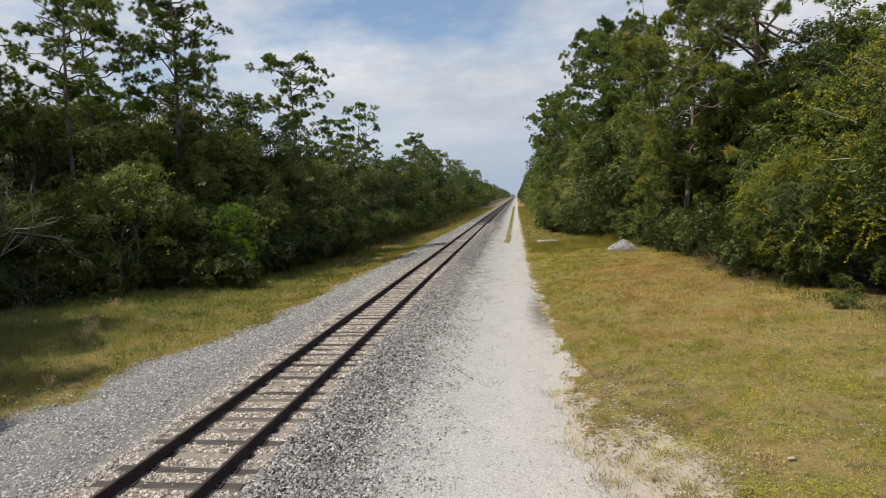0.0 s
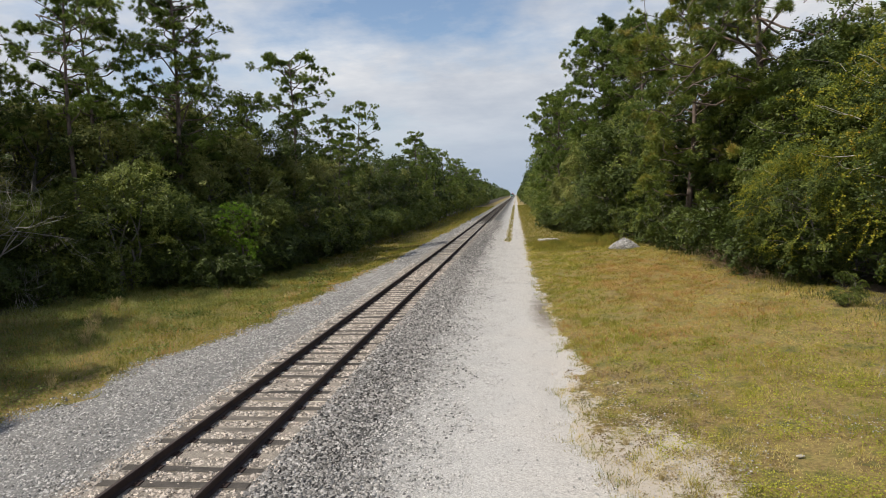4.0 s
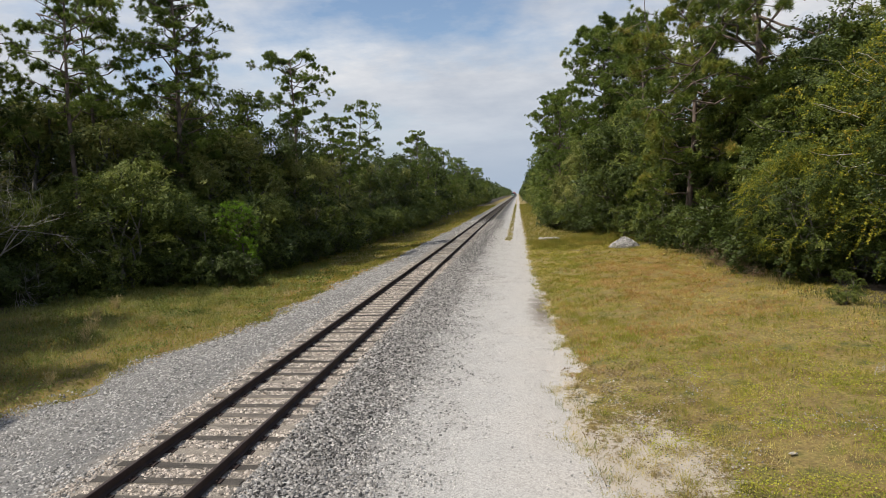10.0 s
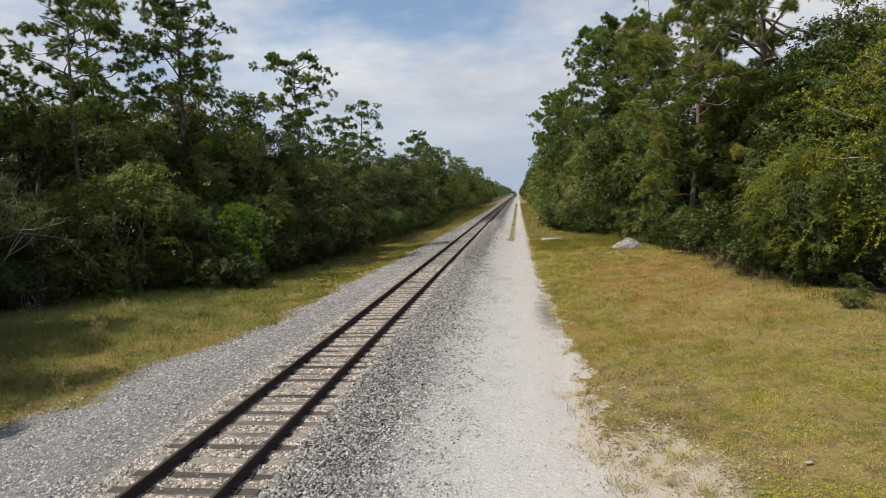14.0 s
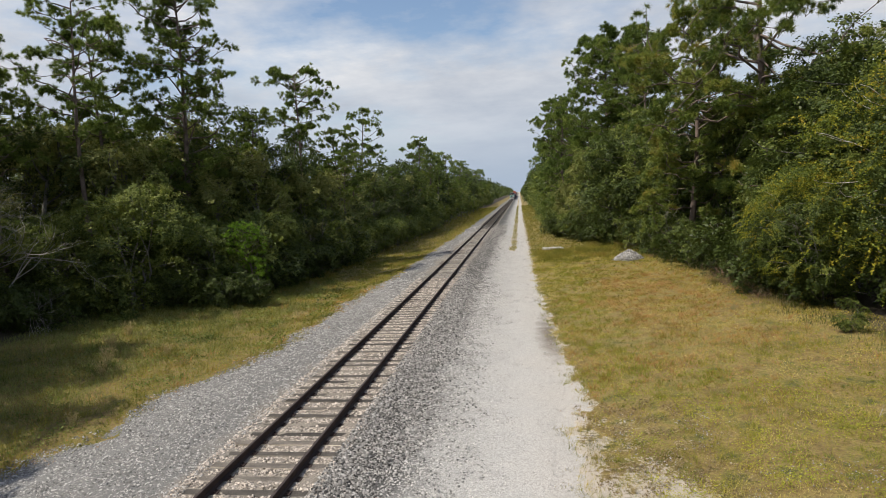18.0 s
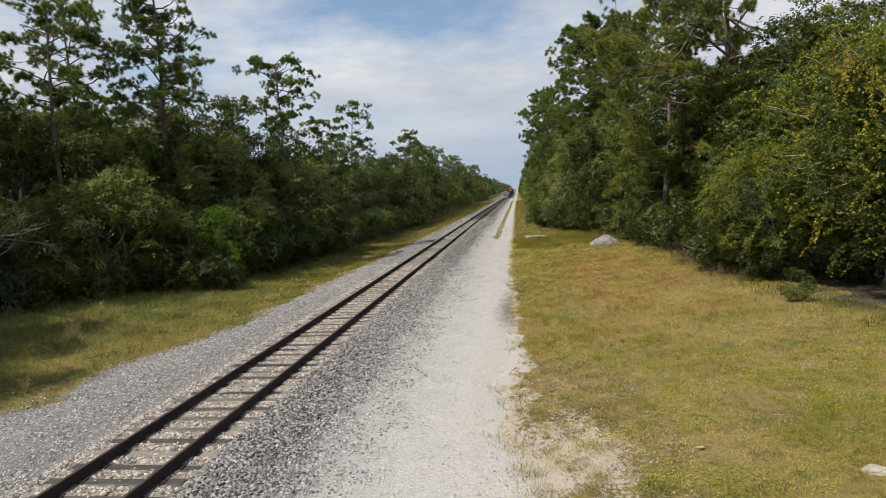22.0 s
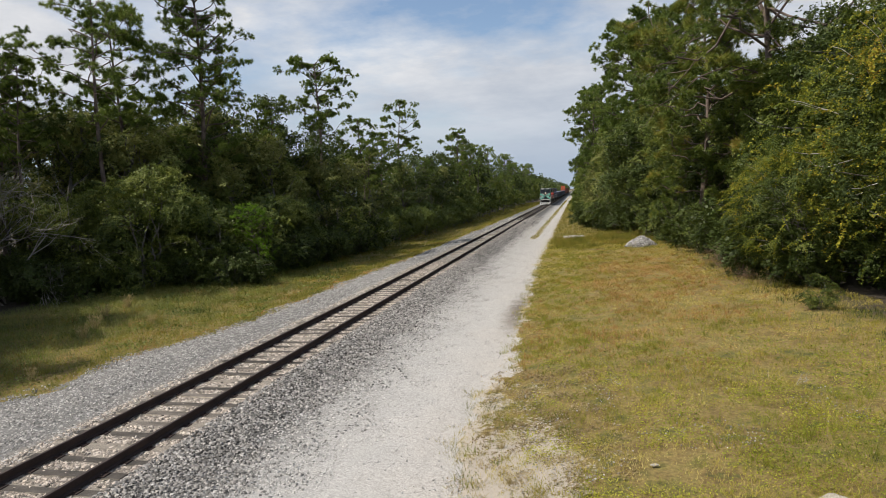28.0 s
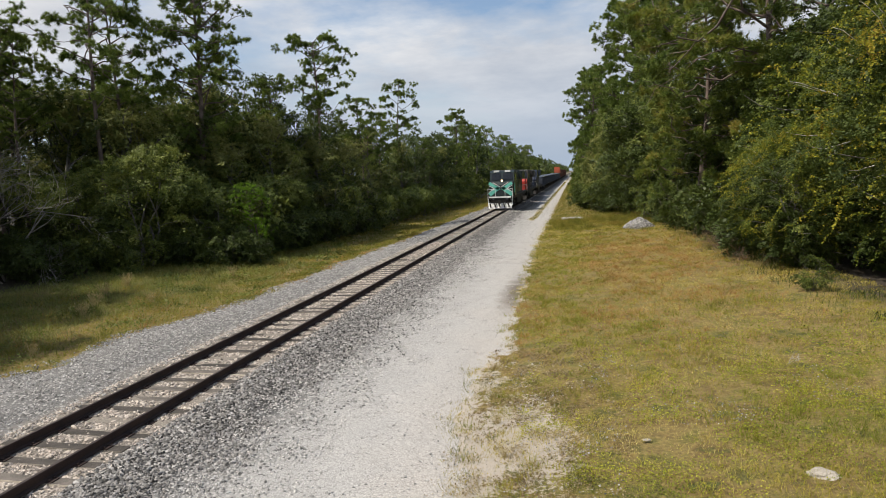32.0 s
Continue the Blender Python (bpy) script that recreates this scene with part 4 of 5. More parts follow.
def broadleaf(name, seed, height, radius, low, clumps, per, size, leaf, bark, label, category="tree", clump_r=0.75, shape=1.0, stems=1, second=None, hollow=0.25, limbs=30, inner=40):
    """A trunk with limbs to clumps of leaves that fill an uneven crown; second: (material, share) of leaves of another tone."""
    r = np.random.default_rng(seed)
    ob = thing(name, Matrix.Identity(4), label, category)
    lobes = max(9, clumps // 9)
    if category != "tree":
        hollow, limbs = max(hollow, 0.5), min(limbs, 9)
    c = unit(r.normal(size=(lobes, 3))) * (r.uniform(hollow, 1.0, lobes) ** 0.4)[:, None]
    big = 1 + 0.22 * np.sin(3 * c[:, 0] + seed) * np.cos(4 * c[:, 1] + 2 * seed) + r.normal(size=lobes) * 0.08
    mid, tall = (low + height) / 2, (height - low) / 2
    c = c * big[:, None] * [radius * 0.80, radius * 0.80, tall * 0.84]
    c[:, :2] *= (1 - 0.4 * shape * np.clip(c[:, 2] / tall, -0.4, 1))[:, None]
    c[:, 2] = np.maximum(c[:, 2] + mid, 0.35)
    girth = radius * r.uniform(0.26, 0.42, lobes) * (1.0 if category == "tree" else 1.12)
    which = np.repeat(np.arange(lobes), 9)
    d = unit(r.normal(size=(len(which), 3)) + [0, 0, 0.25])
    k = c[which] + d * girth[which][:, None] * r.uniform(0.7, 1.12, len(which))[:, None] * [1, 1, 0.75]
    k[:, 2] = np.maximum(k[:, 2], 0.15)
    clumps = len(k)
    order = r.permutation(lobes)
    rank = order[which]
    bits = []
    for s in range(stems):
        foot = np.array([r.normal() * 0.25, r.normal() * 0.25, -0.3]) if stems > 1 else np.array([0, 0, -0.3])
        top = np.array([r.normal() * radius * 0.25, r.normal() * radius * 0.25, low + (height - low) * 0.75])
        trunk = bent(foot, top, r, 0.05, 9)
        w = (0.055 if stems == 1 else 0.03) * height ** 0.9 * 0.42
        bits.append(tube(trunk, np.linspace(w, w * 0.25, 9), 7))
        for p in k[r.choice(clumps, min(clumps, limbs // stems + (6 if limbs else 0)), replace=False)]:
            i = int(np.clip((p[2] - 0.8) / top[2] * 8, 1, 7))
            bits.append(tube(bent(trunk[i], p * [1.04, 1.04, 1.02], r, 0.1, 5), np.linspace(w * 0.3, 0.012, 5), 4))
    part("trunk", tubes_mesh("trunk", bits, bark), None, ob)
    groups = [("crown", leaf, np.ones(clumps, bool))]
    if second:
        other = rank < lobes * second[1]
        groups = [("crown", leaf, ~other), ("crown_patch", second[0], other)]
    for nm, m, pick in groups:
        p, face = clump_points(r, k[pick], d[pick], per, clump_r * 0.66)
        sizes = np.full(len(p), size)
        if nm == "crown":
            # larger, fewer filler leaves deep in the lobes, added to block light and sky
            q = np.repeat(c, inner, 0)
            q = q + r.normal(size=q.shape) * np.repeat(girth, inner)[:, None] * 0.30
            q[:, 2] = np.maximum(q[:, 2], 0.2)
            p, face, sizes = np.concatenate([p, q]), np.concatenate([face, unit(r.normal(size=q.shape))]), np.concatenate([sizes, np.full(len(q), max(size * 1.7, 0.13))])
        part(nm, leaves_mesh(nm, p, sizes, r, m, 0.1, 1.6, face, 0.42), None, ob)
    return ob


def pine(name, seed, height, crown_from, spread, tufts, needle, label, lean=(0, 0), thick=0.2, length=0.25, count=40, limbs=34, taper=0.55, droop=0.0, width=0.03, crook=0.17, pad=0.2):
    """A bare tapered trunk, crooked limbs in the top part, and plates of round needle tufts on the twigs towards their ends."""
    r = np.random.default_rng(seed)
    ob = thing(name, Matrix.Identity(4), label, "pine tree")
    t = np.linspace(0, 1, 14)[:, None]
    axis = np.array([0, 0, -0.3]) + t * [lean[0], lean[1], height] + np.sin(t * [5.1, 4.3, 0] + r.uniform(0, 6, 3)) * [0.22, 0.22, 0]
    bits, at, way = [], [], []
    for i in range(limbs):
        f = (i + r.uniform(0, 1)) / limbs
        h = crown_from + (1 - crown_from) * f ** 0.9
        q = np.clip(h * 13, 0, 12.99)
        base = axis[int(q)] + (axis[int(q) + 1] - axis[int(q)]) * (q - int(q))
        a = i * 2.4 + r.normal() * 0.4
        reach = spread * (taper + (1 - taper) * np.sin(np.pi * (0.25 + 0.75 * f) ** 1.3)) * r.uniform(0.5, 1.15)
        if f > 0.8:
            reach *= 1 - 2.6 * (f - 0.8)
        end = base + np.array([np.cos(a), np.sin(a), 0]) * reach + [0, 0, reach * (r.uniform(0.05, 0.5) - droop) + 0.3]
        limb = bent(base, end, r, crook, 9)
        if crook > 0.2:
            g = np.linspace(0, 1, 9)[:, None]
            limb = limb + np.sin(g * r.uniform(7, 12, 3) + r.uniform(0, 6, 3)) * reach * 0.085 * np.sin(np.pi * g)
        bits.append(tube(limb, np.linspace(thick * 0.24, 0.016, 9), 5))
        subs = max(2, int(1 + reach * 1.1))
        for j in range(subs):
            k = 1.0 if j == 0 else r.uniform(0.4, 0.95)
            b = limb[int(k * 8)]
            go = unit(r.normal(size=3) * [1, 1, 0.35] + [np.cos(a) * 0.8, np.sin(a) * 0.8, 0.3 - droop])
            tip = b + go * (0.3 + r.uniform(0.12, 0.34) * reach)
            twig = bent(b, tip, r, 0.12, 5)
            bits.append(tube(twig, np.linspace(0.026, 0.008, 5), 3))
            for _ in range(max(2, int(r.uniform(0.5, 1.5) * tufts / (limbs * subs)))):
                g = r.uniform(0.35, 1.0) ** 0.6
                o = twig[int(g * 4)]
                m = o + r.normal(size=3) * [pad, pad, pad * 0.55] + go * pad * 0.5
                at.append(m)
                way.append(unit(m - o + go * 0.1 + [0, 0, 0.12]))
    part("trunk", tubes_mesh("trunk", [tube(axis, np.linspace(thick, thick * 0.18, 14), 9)], BARK), None, ob)
    part("branchwork", tubes_mesh("branchwork", bits, BARK), None, ob)
    part("crown", needles_mesh("crown", np.array(at), np.array(way), r, needle, length, width, count, droop * 0.8), None, ob)
    return ob


def twigs(r, base, way, length, depth, width, out):
    """Forking bare twigs, added to out as tubes."""
    end = base + way * length
    out.append(tube(bent(base, end, r, 0.08, 4), np.linspace(width, width * 0.55, 4), 4))
    if depth:
        for _ in range(3):
            k = r.uniform(0.45, 1.0)
            twigs(r, base + (end - base) * k, unit(way + r.normal(size=3) * 0.55), length * r.uniform(0.5, 0.75), depth - 1, width * 0.55, out)


def bare_shrub(name, seed, height, label, stems=5, depth=4, material=None, category="shrub", tilt=0.45, girth=0.012):
    r = np.random.default_rng(seed)
    out = []
    for _ in range(stems):
        twigs(r, np.array([r.normal() * 0.12, r.normal() * 0.12, -0.05]) * height * 0.3, unit(np.array([r.normal() * tilt, r.normal() * tilt, 1.0])), height * 0.4, depth, girth * height, out)
    return tagged(new(name, tubes_mesh(name, out, material or GREYBARK)), label, category)


def draped_bush(name, seed, height, radius, strands, label):
    """A dense bush with long strands of yellow vine leaves hanging over it."""
    ob = broadleaf(name, seed, height, radius, 0.9, 400, 200, 0.056, OAKLEAF, GREYBARK, label, "bush", 0.75, 0.3, 4, (SHRUBLEAF, 0.2), 0.35)
    r = np.random.default_rng(seed + 50)
    pts, mid = [], (1.6 + height) / 2
    for _ in range(strands):
        d = unit(r.normal(size=3) + [0.35, -0.60, 0.35])
        p = d * [radius * 0.97, radius * 0.97, (height - 1.6) / 2] * r.uniform(0.9, 1.08) + [0, 0, mid]
        out = unit(d * [1, 1, 0.2])
        n = int(r.uniform(8, 44))
        w = unit(out * r.uniform(0.3, 0.9) + r.normal(size=3) * [0.8, 0.8, 0.4])
        for i in range(n):
            w = unit(w + [0, 0, -0.035] + r.normal(size=3) * 0.08)
            p = p + w * 0.045
            pts.extend(p + r.normal(size=(2, 3)) * 0.035)
    pts = np.array(pts)
    pts = pts[pts[:, 2] > 0.5]
    part("vine", leaves_mesh("vine", pts, 0.064, r, VINELEAF, 0.7, 1.15), None, ob, "yellow and lime vine leaves in hanging strands")
    for _ in range(22):
        d = unit(r.normal(size=3) * [1, 1, 0.6] + [-0.4, -0.3, 0.4])
        a = d * [radius * 0.7, radius * 0.7, (height - 1.6) * 0.4] + [0, 0, mid]
        twig = tube(bent(a, a + d * [1.5, 1.5, 1.0] + [0, 0, 0.3], r, 0.12, 5), np.linspace(0.016, 0.006, 5), 4)
        part("bare_twig", tubes_mesh("bare_twig", [twig], DEADWOOD), None, ob, "bare grey twig")
    return ob

# ---- woods ----


def put(ob, x, y, s=1.0, turn=0.0, sz=None, used=[]):
    """The tree itself the first time, a copy after that, at a place on the ground."""
    m = pose(x, y, float(ground_z(x, y)), 0, 0, turn) @ Matrix.Diagonal((s, s, sz or s, 1))
    if ob in used:
        return copy_thing(ob, m @ Matrix.Diagonal((1 / ob.scale[0], 1 / ob.scale[1], 1 / ob.scale[2], 1)))
    used.append(ob)
    ob.matrix_basis = m
    return ob


def woods():
    r = random.Random(5)
    # near kinds, with small leaves
    bigbush = broadleaf("big_shrub", 31, 8.6, 3.4, -0.6, 440, 130, 0.068, SHRUBLEAF, GREYBARK, "tall dense green shrub at the edge of the woods", "shrub", 0.72, 0.45, 4, (OAKLEAF, 0.3))
    oak = broadleaf("oak_tree", 1, 11.3, 3.5, 1.0, 252, 95, 0.095, OAKLEAF, GREYBARK, "dark-green oak tree in the woods", clump_r=0.75, second=(SHRUBLEAF, 0.25))
    olive = broadleaf("olive_tree", 2, 11.8, 3.0, 1.0, 243, 74, 0.095, OLIVELEAF, GREYBARK, "olive-green broadleaf tree in the woods", clump_r=0.68, second=(SHRUBLEAF, 0.3))
    shrub = broadleaf("shrub", 4, 5.0, 2.5, 0.0, 162, 70, 0.085, SHRUBLEAF, GREYBARK, "dense green shrub at the edge of the woods", "shrub", 0.55, 0.6, 3, (OAKLEAF, 0.4), inner=25)
    shrub2 = broadleaf("shrub", 5, 3.8, 2.3, 0.0, 144, 60, 0.085, OAKLEAF, GREYBARK, "dark-green shrub at the edge of the woods", "shrub", 0.52, 0.5, 3, inner=25)
    # kinds that stand farther back
    back = broadleaf("woodland_tree", 3, 13, 3.2, 1.0, 189, 34, 0.16, OAKLEAF, GREYBARK, "dark-green tree deeper in the woods", clump_r=0.8, limbs=14)
    back2 = broadleaf("woodland_tree", 33, 13, 3.0, 0.8, 189, 34, 0.16, OLIVELEAF, GREYBARK, "olive-green tree deeper in the woods", clump_r=0.75, second=(OAKLEAF, 0.4), limbs=14)
    midshrub = broadleaf("shrub", 34, 4.6, 2.4, 0.0, 108, 34, 0.16, SHRUBLEAF, GREYBARK, "green shrub along the edge of the woods", "shrub", 0.6, 0.6, 3, inner=20)
    far = broadleaf("far_tree", 6, 12, 3.4, 0.6, 117, 16, 0.32, OAKLEAF, GREYBARK, "dark-green tree farther along the track", clump_r=0.85, limbs=0, inner=12)
    far2 = broadleaf("far_tree", 7, 11, 3.2, 0.4, 117, 16, 0.32, SHRUBLEAF, GREYBARK, "green tree farther along the track", clump_r=0.85, limbs=0, inner=12)
    near_oak = broadleaf("oak_tree", 51, 11.6, 3.9, 0.6, 360, 104, 0.08, OAKLEAF, GREYBARK, "dense dark-green oak beside the vine-covered bush", clump_r=0.8, second=(SHRUBLEAF, 0.2))
    # pines
    open_pine = pine("tall_pine", 8, 18.2, 0.52, 3.3, 900, NEEDLE, "tall pine with a bare trunk and open crown", thick=0.2, limbs=22, length=0.26, count=76, width=0.021)
    full_pine = pine("tall_pine", 9, 20.5, 0.30, 3.0, 3400, NEEDLE, "tall pine with a tiered crown above the woods", thick=0.26, limbs=72, length=0.26, count=56, width=0.026, taper=0.7)
    round_pine = pine("round_pine", 18, 18.0, 0.62, 2.6, 1050, NEEDLE, "pine with a rounded crown above the woods", thick=0.2, limbs=28, taper=0.75, length=0.27, count=70, width=0.028)
    thin_pine = pine("thin_pine", 19, 16, 0.5, 2.6, 620, NEEDLE, "thin pine with sparse clustered needles", thick=0.16, limbs=22, length=0.30, count=60, width=0.036)
    green_pine = pine("green_pine", 20, 14.5, 0.06, 2.5, 1500, NEEDLE, "bright-green pine with branches to the ground", thick=0.18, limbs=56, taper=0.9, length=0.32, count=44, width=0.042)
    small = pine("young_pine", 10, 5.0, 0.1, 1.0, 320, BRIGHTLEAF, "young bright-green pine in the undergrowth", thick=0.07, limbs=24, length=0.24, count=50, width=0.022)
    farpine = pine("far_pine", 11, 16, 0.12, 2.3, 620, NEEDLE, "pine above the far treeline", thick=0.2, length=0.5, count=12, limbs=34, width=0.11, taper=0.8, pad=0.3)
    old = pine("old_pine", 12, 19.5, 0.22, 6.0, 3900, GOLDNEEDLE, "big old pine with crooked bare limbs and yellowing needles", lean=(-1.0, 0.3), thick=0.32, limbs=46, droop=0.28, length=0.33, count=80, width=0.023, crook=0.28, pad=0.25)
    gold = pine("golden_pine", 14, 16.5, 0.14, 3.9, 2900, GOLDNEEDLE, "pine with drooping yellow-green boughs near the ground", thick=0.24, limbs=50, taper=0.85, droop=0.2, length=0.33, count=76, width=0.025, crook=0.22, pad=0.26)
    dense_pine = pine("dense_pine", 27, 20.5, 0.30, 3.6, 3000, NEEDLE, "tall pine with dense rounded tufts of green needles", thick=0.26, limbs=64, length=0.36, taper=0.8, count=54, width=0.04, pad=0.26)

    # the edge of the woods beyond the track
    put(open_pine, -22.0, 36.9, 1.08, 20)
    put(thin_pine, -22.8, 39.8, 1.2, 200)
    put(full_pine, -18.8, 43.6, 1.06, 130)
    put(round_pine, -14.5, 55.7, 1.0, 250)
    put(round_pine, -16.5, 50.5, 0.76, 60)
    put(thin_pine, -21.2, 107, 1.34, 80)
    put(green_pine, -14.0, 124, 1.18, 10)
    put(farpine, -14.0, 208, 1.05, 40)
    put(small, -12.1, 38.4, 0.98, 0)
    put(open_pine, -27.0, 33.5, 0.95, 300)
    put(thin_pine, -25.6, 34.2, 0.92, 120)
    put(round_pine, -29.0, 36.5, 0.85, 210)
    put(round_pine, -26, 46, 0.8, 10)
    put(thin_pine, -13.2, 66, 0.7, 40)
    for x, y, s, a in ((-17.4, 34.8, 1.0, 0), (-21.8, 34.0, 0.8, 120), (-13.4, 44.5, 0.75, 200), (-26.5, 33.0, 0.95, 70)):
        put(bigbush, x, y, s, a)
    for x, y, s, a in ((-21.5, 35.4, 0.9, 0), (-14.6, 37.2, 0.85, 40), (-12.6, 41.2, 0.95, 150), (-12.2, 46.5, 1.0, 250), (-11.8, 52.0, 1.1, 10), (-11.2, 57.5, 1.0, 70), (-26.5, 36, 1.2, 0), (-19.6, 34.4, 0.6, 90)):
        put(shrub, x, y, s, a)
    for x, y, s, a in ((-23.0, 34.6, 0.9, 0), (-13.0, 38.8, 0.9, 40), (-11.9, 43.8, 0.9, 150), (-11.4, 49.2, 0.9, 250), (-11.2, 55.0, 1.0, 10), (-15.8, 35.6, 0.7, 70), (-11.0, 61, 1.0, 33), (-10.9, 36.4, 0.62, 80), (-12.4, 36.0, 0.7, 200), (-19.6, 29.6, 0.8, 10), (-21.4, 29.9, 0.85, 60), (-22.6, 30.4, 0.9, 100)):
        put(shrub2, x, y, s, a)
    for x, y, s, a in ((-15.4, 47.5, 0.98, 0), (-13.6, 53.0, 0.86, 90), (-21.0, 40.0, 1.0, 210), (-13.0, 60.0, 0.85, 20)):
        put(olive, x, y, s, a)
    for x, y, s, a in ((-19.5, 44.5, 0.95, 0), (-14.2, 49.5, 0.75, 90), (-24.5, 40.5, 1.08, 210), (-12.8, 57.0, 0.8, 20), (-16.4, 43.2, 0.8, 60)):
        put(olive, x, y, s, a)
    for x, y, s, a in ((-26.5, 29.0, 1.0, 33), (-30.0, 33.5, 1.1, 80), (-29.5, 26.0, 1.0, 150), (-31, 39, 1.2, 200), (-33.5, 30.5, 1.15, 270)):
        put(back2, x, y, s, a)
    for x, y, s, a in ((-13.5, 41.5, 1.2, 0), (-15.5, 40.0, 1.2, 90), (-17.5, 40.5, 1.3, 200), (-19.5, 39.0, 1.2, 20), (-21.5, 42.0, 1.3, 60), (-16.5, 45.5, 1.3, 130), (-24.0, 38.0, 1.3, 300), (-14.5, 46.0, 1.2, 10), (-19.0, 43.0, 1.4, 77)):
        put(midshrub, x, y, s, a)

    # the edge of the woods beside the road
    vines = draped_bush("vine_covered_bush", 13, 9.6, 4.8, 1200, "large bush overgrown with yellowing hanging vines")
    put(vines, 21.0, 24.0, 1.0, 0)
    put(vines, 17.9, 27.8, 0.56, 140)
    # two added shrubs stand in for the empty dark hollow under the vines
    put(shrub2, 21.0, 22.4, 0.75, 10)
    put(shrub2, 22.8, 20.6, 0.8, 130)
    put(bigbush, 19.2, 31.6, 0.8, 30)
    put(near_oak, 23.6, 28.5, 1.06, 90)
    put(near_oak, 20.4, 31.0, 0.95, 200)
    put(near_oak, 23.2, 32.5, 1.25, 77)
    put(near_oak, 22.3, 35.2, 1.3, 320)
    put(near_oak, 27.5, 29.0, 1.3, 12)
    put(near_oak, 26.0, 23.5, 1.05, 5)
    put(old, 20.0, 37.0, 1.0, 0)
    put(old, 26.5, 30.0, 0.85, 140)
    put(gold, 17.0, 43.0, 1.0, 0)
    put(dense_pine, 15.2, 72, 1.08, 10)
    put(dense_pine, 18.6, 70, 1.04, 200)
    put(round_pine, 17.5, 60, 1.04, 60)
    put(green_pine, 11.4, 83, 1.08, 0)
    put(green_pine, 12.8, 93, 1.3, 60)
    put(round_pine, 11.8, 104, 1.1, 130)
    for x, y, s, a in ((14.6, 55.5, 1.05, 40), (15.2, 64.0, 1.15, 140), (18.8, 46.5, 1.0, 10), (17.8, 50.0, 1.1, 0), (22.5, 41, 1.2, 44), (20.2, 42.5, 1.2, 200), (16.6, 57.5, 1.2, 300)):
        put(oak, x, y, s, a)
    for x, y, s, a in ((12.8, 69.0, 0.9, 0), (11.2, 76.5, 0.62, 30)):
        put(olive, x, y, s, a)
    for x, y, s, a in ((17.8, 30.5, 0.85, 0), (17.4, 35.5, 0.9, 40), (17.0, 40.5, 0.8, 150), (16.4, 47.0, 0.85, 250), (14.4, 61, 0.9, 10), (12.2, 67, 0.8, 60), (10.2, 76.2, 0.72, 20), (9.9, 82, 0.7, 200)):
        put(shrub2, x, y, s * 1.25, a)
    for x, y, s, a in ((17.6, 33.0, 0.8, 0), (17.2, 38.0, 0.75, 40), (16.8, 43.8, 0.8, 150), (15.6, 51.0, 0.9, 250), (13.6, 64, 0.8, 10), (11.4, 71.5, 0.75, 60), (16.4, 30.5, 0.6, 100), (20.5, 26.2, 1.0, 20), (23.4, 24.6, 1.1, 80), (17.8, 27.4, 0.7, 10)):
        put(shrub2, x, y, s, a)

    put(shrub, 16.6, 22.4, 0.22, 0)
    # unseen trees past the near end of the woods, added to shade the verge
    for x, y, s in ((-20.6, 22.0, 1.0), (-17.8, 17.5, 0.95), (-24.0, 21.0, 1.1), (-24.5, 26.0, 1.05), (-15.5, 14.0, 0.95), (-22.0, 16.0, 1.1), (-27, 23, 1.2), (-13.0, 10.0, 0.8), (-18.5, 11.5, 1.0)):
        put(back, x, y, s, 40 * y)
    put(round_pine, -25.0, 27.5, 1.0, 30)
    put(round_pine, -24.5, 18.0, 1.0, 90)

    def edge_left(y):
        return float(np.interp(y, [0, 24, 33, 37, 40, 60, 75, 130, 400], [-27, -26, -24.5, -15, -12.4, -11.6, -10.4, -9.2, -8.2]))

    def edge_right(y):
        return float(np.interp(y, [0, 12, 22, 33, 45, 60, 80, 130, 400], [21, 20, 19, 18.3, 17.5, 15.0, 10.6, 9.4, 8.5]))

    y = 33.0
    while y < 110:
        x = edge_left(max(y, 36.5)) - 0.2 + r.uniform(-0.6, 0.6)
        put(midshrub if y > 46 else shrub2, x - (0 if y > 37 else 3.2 * (37 - y)), y, r.uniform(0.45, 0.8), r.uniform(0, 360))
        x = edge_right(y) - 0.4 + r.uniform(-0.6, 0.6)
        put(midshrub, x, y, r.uniform(0.4, 0.75), r.uniform(0, 360))
        y += 2.4

    def rows(side, edge, y0, y1, tall):
        y = y0
        while y < y1:
            e, far_off = edge(y), y > 112
            for k, depth in enumerate((0.8, 3.6, 7.5, 12.5)):
                x, yy = e + side * (depth + r.uniform(-0.8, 0.8)), y + r.uniform(-1.3, 1.3)
                a, chance = r.uniform(0, 360), r.random()
                if y < 66 and k < 2:
                    continue
                if k == 3 and y > 66:
                    continue
                if far_off:
                    if k == 0:
                        put(far2, x + side * 0.6, yy, r.uniform(0.4, 0.65), a)
                    elif chance < 0.3:
                        put(farpine, x, yy, r.uniform(0.7, 0.95) * tall, a)
                    else:
                        put(r.choice((far, far2)), x, yy, r.uniform(0.8, 1.15) * tall, a)
                elif k == 0:
                    put(midshrub, x, yy, r.uniform(0.7, 1.15), a)
                elif k == 3 or (k == 2 and y > 66):
                    put(r.choice((far, far2)) if y > 66 else (near_oak if y < 33 else oak) if side > 0 and y < 48 else back2, x, yy, r.uniform(0.95, 1.15), a)
                elif chance < 0.14 and y > 66:
                    put(thin_pine, x, yy, r.uniform(0.65, 0.9), a)
                else:
                    put((near_oak if y < 33 else oak) if side > 0 and y < 48 else r.choice((back, back2)), x, yy, r.uniform(0.8, 1.03), a)
            y += 3.8 if y < 112 else 5.6 + (y - 112) * 0.02
